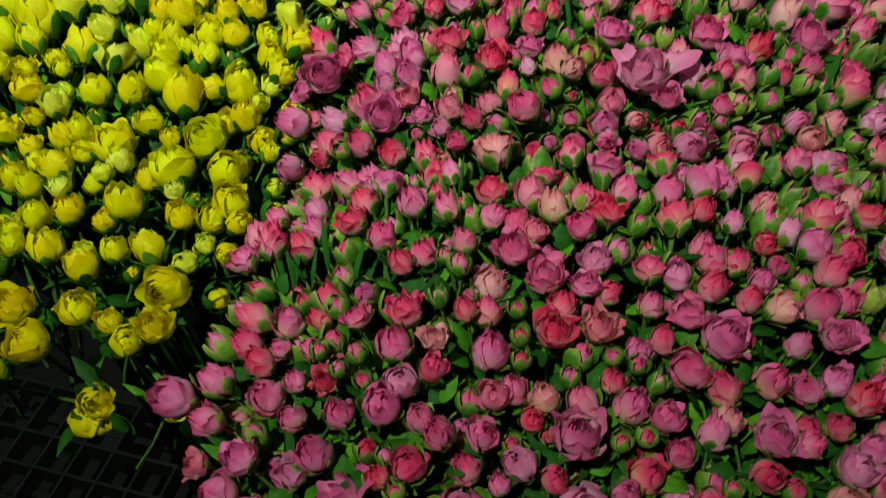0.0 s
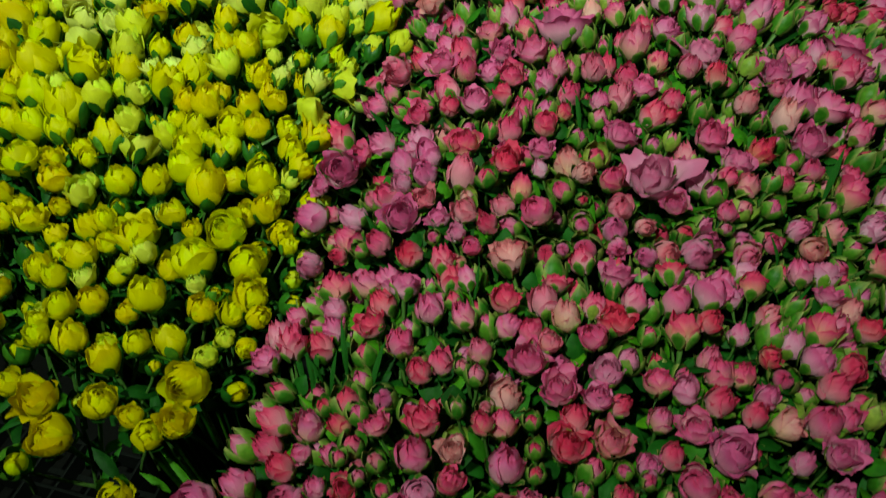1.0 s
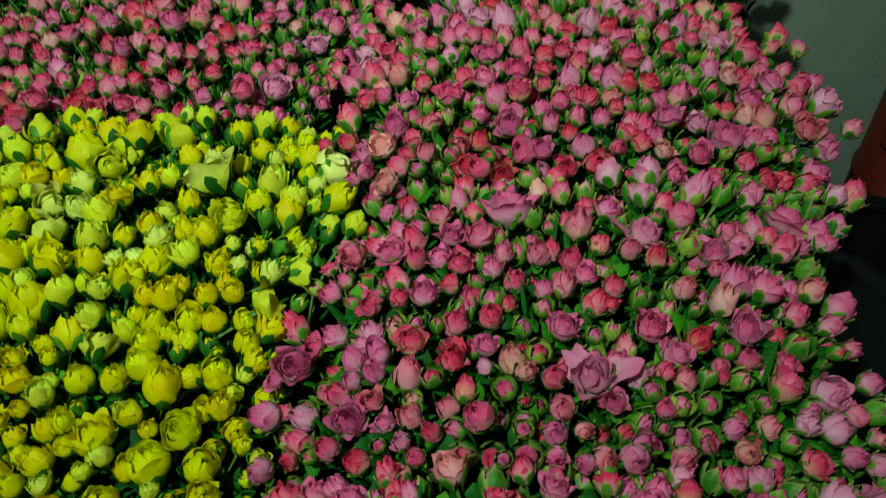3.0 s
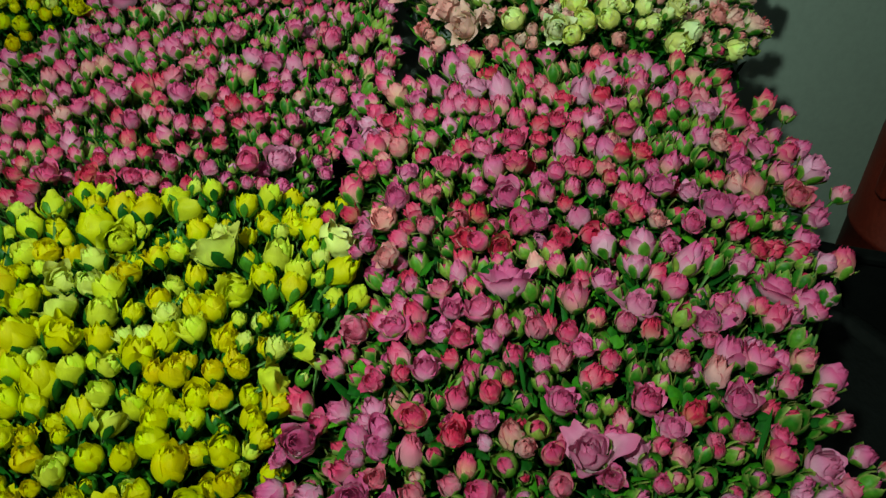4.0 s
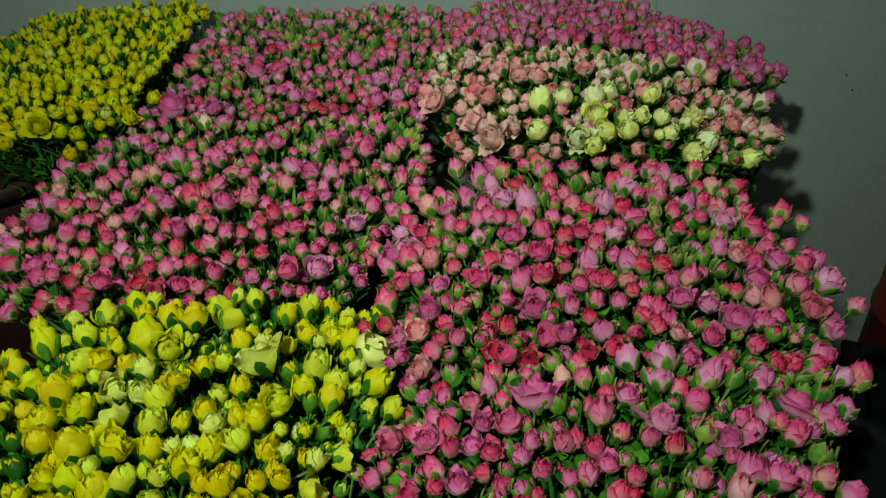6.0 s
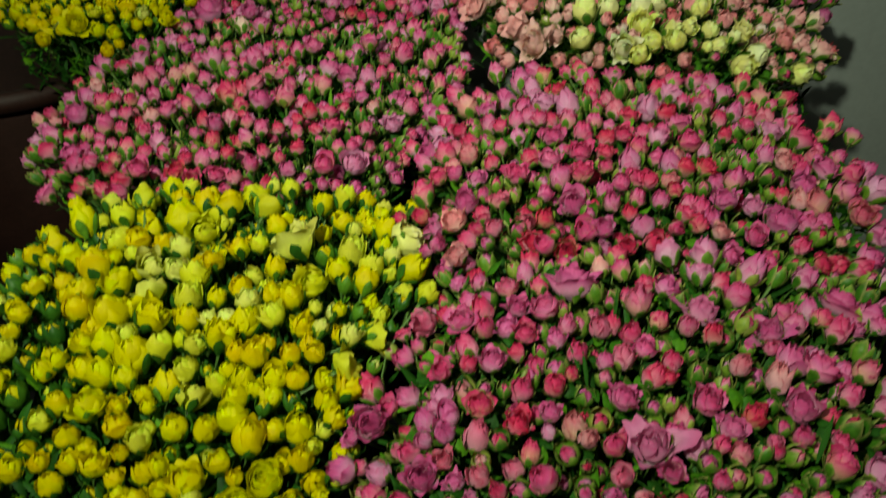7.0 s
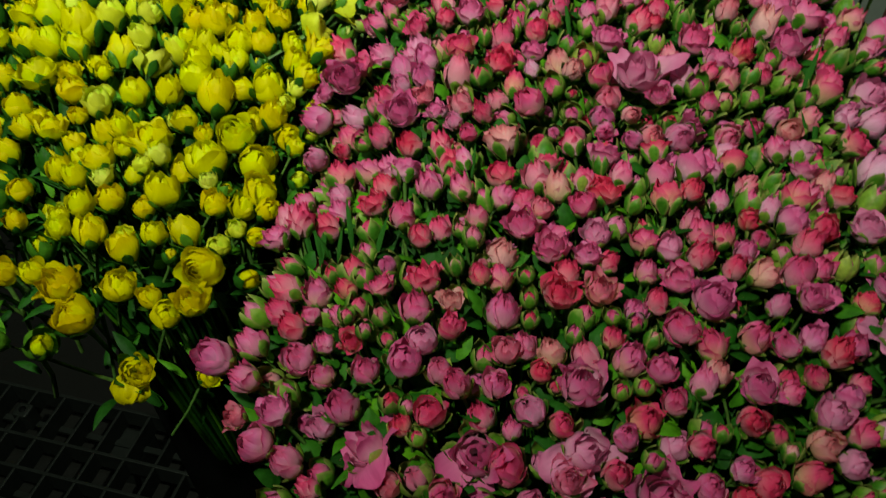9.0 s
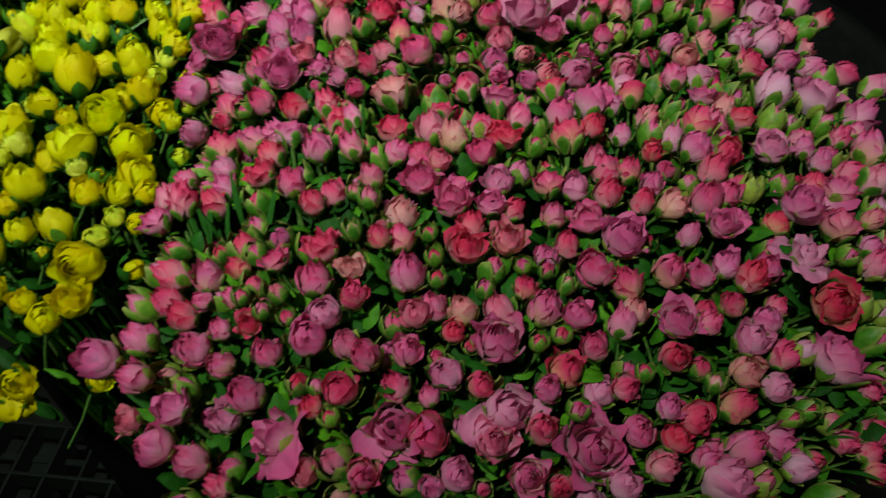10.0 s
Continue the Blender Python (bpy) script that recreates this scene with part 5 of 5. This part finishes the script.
stand(PLACED_MID_PINK, "pink", "bud",
      (-0.394, 1.248, 1.1), (-0.11, 1.251, 0.77), (-0.076, 1.26, 0.97), (-0.335, 1.263, 0.85), (-0.608, 1.277, 1.07), (-0.691, 1.282, 1.01), (-0.493, 1.286, 0.86),
      (-0.358, 1.298, 0.87), (-0.043, 1.3, 0.79), (-0.446, 1.301, 0.8), (-0.18, 1.303, 0.8), (-0.552, 1.304, 0.94), (-0.602, 1.313, 1.02), (-0.53, 1.319, 1.02),
      (-0.594, 1.335, 0.82), (-0.662, 1.344, 0.9), (-0.415, 1.345, 1.16), (-0.524, 1.355, 0.9), (-0.466, 1.357, 0.83), (-0.098, 1.364, 1.03), (-0.182, 1.366, 0.83),
      (-0.146, 1.375, 1.17), (-0.083, 1.383, 0.83), (-0.347, 1.39, 0.98), (-0.375, 1.391, 0.84), (-0.123, 1.423, 0.85), (-0.181, 1.465, 1.09), (-0.137, 1.474, 1.09))
stand(PLACED_MID_PINK, "pink", "half",
      (-0.439, 0.976, 0.88), (-0.516, 1.164, 0.95), (-0.253, 1.169, 0.9), (-0.228, 1.215, 0.82), (-0.498, 1.236, 0.99), (-0.378, 1.299, 0.97), (-0.212, 1.396, 1.02),
      (-0.319, 1.399, 1.03))
stand(PLACED_MID_PINK, "pink", "loose",
      (-0.408, 0.953, 0.68))
stand(PLACED_MID_PINK, "pink", "round",
      (-0.331, 0.989, 0.87), (-0.227, 0.994, 1.03), (-0.393, 1.015, 0.52), (-0.373, 1.018, 0.73), (-0.44, 1.019, 0.68), (-0.51, 1.04, 0.75), (-0.214, 1.045, 0.69),
      (-0.277, 1.046, 0.8), (-0.194, 1.052, 0.64), (-0.608, 1.123, 1.03), (-0.117, 1.166, 0.92), (-0.179, 1.177, 0.75), (-0.277, 1.261, 0.98), (-0.084, 1.515, 0.84))
stand(PLACED_MID_PINK, "pink", "tight",
      (-0.654, 0.978, 1.11), (-0.687, 1.043, 1.17), (-0.233, 1.076, 0.93), (-0.25, 1.077, 0.94), (-0.481, 1.125, 0.73), (-0.148, 1.282, 0.89))
PLACED_MID_PINK_REAR = []
stand(PLACED_MID_PINK_REAR, "mauve", "bud",
      (-0.138, 1.562, 1.14), (-0.099, 1.576, 1.15), (-0.312, 1.579, 1.15), (-0.139, 1.645, 1.42), (-0.202, 1.738, 1.4), (-0.53, 1.892, 1.07))
stand(PLACED_MID_PINK_REAR, "mauve", "half",
      (-0.47, 1.53, 1.16), (-0.569, 1.567, 2), (-0.415, 1.694, 1.52), (-0.558, 1.837, 1.27), (-0.049, 1.904, 1.22))
stand(PLACED_MID_PINK_REAR, "pink", "bud",
      (-0.249, 1.713, 0.9), (-0.593, 1.718, 1.16), (-0.566, 1.74, 1.25), (-0.123, 1.789, 1.1), (-0.194, 1.865, 0.96))
stand(PLACED_MID_PINK_REAR, "pink", "half",
      (-0.365, 1.692, 1.32), (-0.297, 1.783, 1.03))
stand(PLACED_MID_PINK_REAR, "pink", "round",
      (-0.307, 1.522, 0.92), (-0.19, 1.552, 0.79))
PLACED_FAR_YELLOW = []
stand(PLACED_FAR_YELLOW, "yellow", "loose",
      (-0.799, 1.470, 1.1), (-0.632, 1.500, 0.85))
stand(PLACED_FAR_YELLOW, "yellow", "half",
      (-0.702, 1.634, 1.42), (-0.75, 1.645, 1.17))
stand(PLACED_FAR_YELLOW, "yellow", "round",
      (-0.694, 1.358, 0.79), (-0.688, 1.396, 0.67), (-0.845, 1.416, 0.89), (-0.875, 1.481, 0.78), (-0.895, 1.485, 0.99), (-0.664, 1.486, 0.56), (-0.744, 1.496, 0.64),
      (-0.868, 1.532, 0.87), (-0.722, 1.535, 1.22), (-0.804, 1.541, 0.65), (-0.762, 1.543, 1.08), (-0.6, 1.56, 0.87), (-0.848, 1.572, 0.66), (-0.903, 1.584, 0.59),
      (-0.887, 1.603, 0.67))
stand(PLACED_FAR_YELLOW, "yellow", "tight",
      (-0.641, 1.539, 0.72))
PLACED_PEACH = []
stand(PLACED_PEACH, "cream", "round",
      (0.256, 1.268, 1.08), (0.433, 1.285, 1.34), (0.533, 1.296, 1.23), (0.321, 1.313, 1.23), (0.283, 1.317, 1.23), (0.379, 1.323, 0.68),
      (0.165, 1.332, 1.31), (0.401, 1.335, 1.12), (0.468, 1.336, 1.38), (0.324, 1.357, 1.07), (0.356, 1.366, 0.95), (0.437, 1.376, 0.77),
      (0.397, 1.387, 1.09), (0.178, 1.419, 1.5), (0.28, 1.436, 1.31), (0.223, 1.446, 1.45), (0.31, 1.457, 1.19), (0.391, 1.459, 1.13))
stand(PLACED_PEACH, "peach", "half",
      (0.12, 1.328, 0.96), (0.581, 1.333, 0.54), (0.603, 1.4, 1.23), (0.542, 1.412, 1.12), (0.57, 1.417, 1.13),
      (0.08, 1.453, 1.14), (0.059, 1.47, 1.04), (0.01, 1.485, 1.05), (0.625, 1.519, 1.02), (0.182, 1.524, 1.18), (0.472, 1.524, 1.01),
      (0.149, 1.526, 1.19), (0.316, 1.529, 1.01), (0.281, 1.556, 1.08), (0.372, 1.561, 1.39), (0.238, 1.572, 1.03), (0.113, 1.579, 1.16), (0.051, 1.596, 0.92),
      (0.523, 1.632, 1.26), (0.094, 1.662, 1.15))
stand(PLACED_PEACH, "peach", "loose",
      (0.084, 1.296, 1.3), (0.061, 1.348, 1.15), (-0.018, 1.44, 1.15))
stand(PLACED_PEACH, "cream", "half",
      (0.236, 1.302, 1.4), (0.274, 1.375, 1.4))
stand(PLACED_PEACH, "cream", "loose",
      (0.457, 1.395, 1.05))
stand(PLACED_PEACH, "peach", "round",
      (0.039, 1.257, 0.9), (0.025, 1.282, 0.79), (0.031, 1.415, 0.98), (0.442, 1.466, 1.21), (0.384, 1.48, 1.15), (0.591, 1.518, 1.18), (0.543, 1.595, 1.08),
      (0.432, 1.597, 1.15), (0.479, 1.651, 1.11))
stand(PLACED_PEACH, "pink", "tight",
      (0.504, 1.28, 1.04), (0.386, 1.289, 0.96), (0.359, 1.327, 0.89))
PLACED_MAGENTA = []
stand(PLACED_MAGENTA, "magenta", "round",
      (0.648, 1.533, 0.83), (0.665, 1.678, 1.12), (0.726, 1.699, 1.14), (0.637, 1.77, 0.94), (0.725, 1.828, 0.89), (0.695, 1.838, 0.89), (0.629, 1.841, 0.97),
      (0.564, 1.845, 0.97), (0.538, 1.876, 0.9), (0.611, 1.898, 1.08))
stand(PLACED_MAGENTA, "mauve", "round",
      (0.448, 1.736, 0.99), (0.539, 1.746, 0.92), (0.093, 1.77, 0.86), (0.6, 1.786, 0.94), (0.061, 1.833, 0.8))
stand(PLACED_MAGENTA, "pink", "bud",
      (0.38, 1.736, 1.21))
BLADES_FRONT = [(-0.079, 0.349, 0.044, 100), (-0.06, 0.329, 0.04, 70), (-0.102, 0.339, 0.037, 110), (-0.089, 0.334, 0.032, 80), (-0.096, 0.342, 0.028, 140), (0.014, 0.388, 0.029, 80), (0.246, 0.419, 0.031, 110), (0.352, 0.36, 0.032, -30), (-0.064, 0.236, 0.029, -60), (-0.068, 0.227, 0.029, -20), (-0.144, 0.272, 0.02, 190), (0.284, 0.151, 0.032, 10), (0.275, 0.145, 0.027, -40), (0.285, 0.129, 0.032, -60), (0.245, 0.381, 0.025, 40), (0.237, 0.385, 0.025, 150), (-0.104, 0.337, 0.04, 80), (-0.11, 0.342, 0.036, 110)]
BLADES_MIDDLE = [(0.061, 0.444, 0.03, 150), (0.163, 0.454, 0.031, 160), (0.289, 0.426, 0.038, 95), (0.3, 0.433, 0.038, 85), (0.147, 0.664, 0.04, 80), (0.138, 0.635, 0.039, 110), (0.112, 0.578, 0.037, 100), (0.108, 0.588, 0.037, 120), (0.18, 0.648, 0.033, 60), (0.247, 0.639, 0.033, 200), (0.315, 0.511, 0.05, 60), (0.06, 0.986, 0.042, 70)]


PINKS = {"pink": 0.74, "mauve": 0.26}
PINK_KINDS = {"bud": 0.72, "round": 0.14, "half": 0.11, "open": 0.01, "loose": 0.02}
FILL_KINDS = {"bud": 0.8, "round": 0.2}
bunch("ranunculus_bunch", "dense pink ranunculus buds with light green sepals at the tub's edge", "cut flowers", NEAR_PINK_FRONT, level_near_pink, PINKS, FILL_KINDS, "light", 0.78, 0.62, 11,
      PLACED_NEAR_PINK_FRONT, blades=BLADES_FRONT, greens=0.85, leaves=1700, low=0.010, grow=0.88, high=0.28, opened=0.14)
bunch("ranunculus_bunch", "dense pink and mauve ranunculus buds, several half open", "cut flowers", NEAR_PINK_MIDDLE, level_near_pink, PINKS, FILL_KINDS, "light", 0.84, 0.64, 19,
      PLACED_NEAR_PINK_MIDDLE, blades=BLADES_MIDDLE, greens=0.85, leaves=1700, low=0.012, grow=0.87, high=0.22, opened=0.16)
bunch("ranunculus_bunch", "dense pink and coral ranunculus buds, a few fully open", "cut flowers", NEAR_PINK_BACK, level_near_pink, PINKS, FILL_KINDS, "light", 0.86, 0.68, 12,
      PLACED_NEAR_PINK_BACK, greens=0.8, leaves=1700, low=0.014, grow=0.82, high=0.15, opened=0.28)
bunch("ranunculus_bunch", "bright yellow ranunculus bunch with dark green sepals beside pink ones", "cut flowers", NEAR_YELLOW, level_near_yellow, {"yellow": 0.7, "lemon": 0.3},
      {"bud": 0.1, "round": 0.9}, "dark", 0.84, 0.68, 13, PLACED_NEAR_YELLOW, greens=0.45, leaves=1700, low=0.018, grow=1.0, front=-0.12, thin=(0.44, 0.93))
bunch("ranunculus_bunch", "pink ranunculus buds packed tightly between yellow bunches", "cut flowers", MID_PINK, level_mid_pink, {"pink": 0.55, "mauve": 0.45}, PINK_KINDS, "light", 0.97, 0.60, 14,
      PLACED_MID_PINK, greens=0.5, leaves=1800, low=0.022, grow=0.84, front=-0.12, opened=0.1)
bunch("ranunculus_bunch", "pink ranunculus buds standing close to the wall", "cut flowers", BACK_PINK, level_mid_pink, {"pink": 0.5, "mauve": 0.5}, PINK_KINDS, "light", 0.92, 0.68, 15,
      PLACED_MID_PINK_REAR, greens=0.4, leaves=1300, low=0.016, grow=0.78, front=-0.12)
bunch("ranunculus_bunch", "bright yellow ranunculus bunch in a terracotta-brown tub", "cut flowers", FAR_YELLOW, level_far_yellow, {"yellow": 0.9, "lemon": 0.1},
      {"bud": 0.75, "round": 0.19, "half": 0.06}, "dark", 0.96, 0.68, 16, PLACED_FAR_YELLOW, greens=0.12, leaves=1900, lean=0.6, depth=0.17, grow=0.9, front=-0.05)
bunch("ranunculus_bunch", "peach-pink and cream ranunculus, half open, near the wall", "cut flowers", PEACH, level_peach, {"peach": 1.0},
      {"bud": 0.4, "round": 0.4, "half": 0.2}, "light", 1.0, 0.66, 17, PLACED_PEACH, greens=0.3, leaves=1500, low=0.02, grow=0.88, lean=0.8, fringe=0.22, front=0.12)
bunch("ranunculus_bunch", "deep magenta-pink ranunculus buds against the grey wall", "cut flowers", BACK_MAGENTA, level_magenta, {"magenta": 0.5, "pink": 0.3, "mauve": 0.2},
      {"bud": 0.7, "round": 0.2, "half": 0.1}, "light", 0.88, 0.72, 18, PLACED_MAGENTA, greens=0.1, leaves=600)
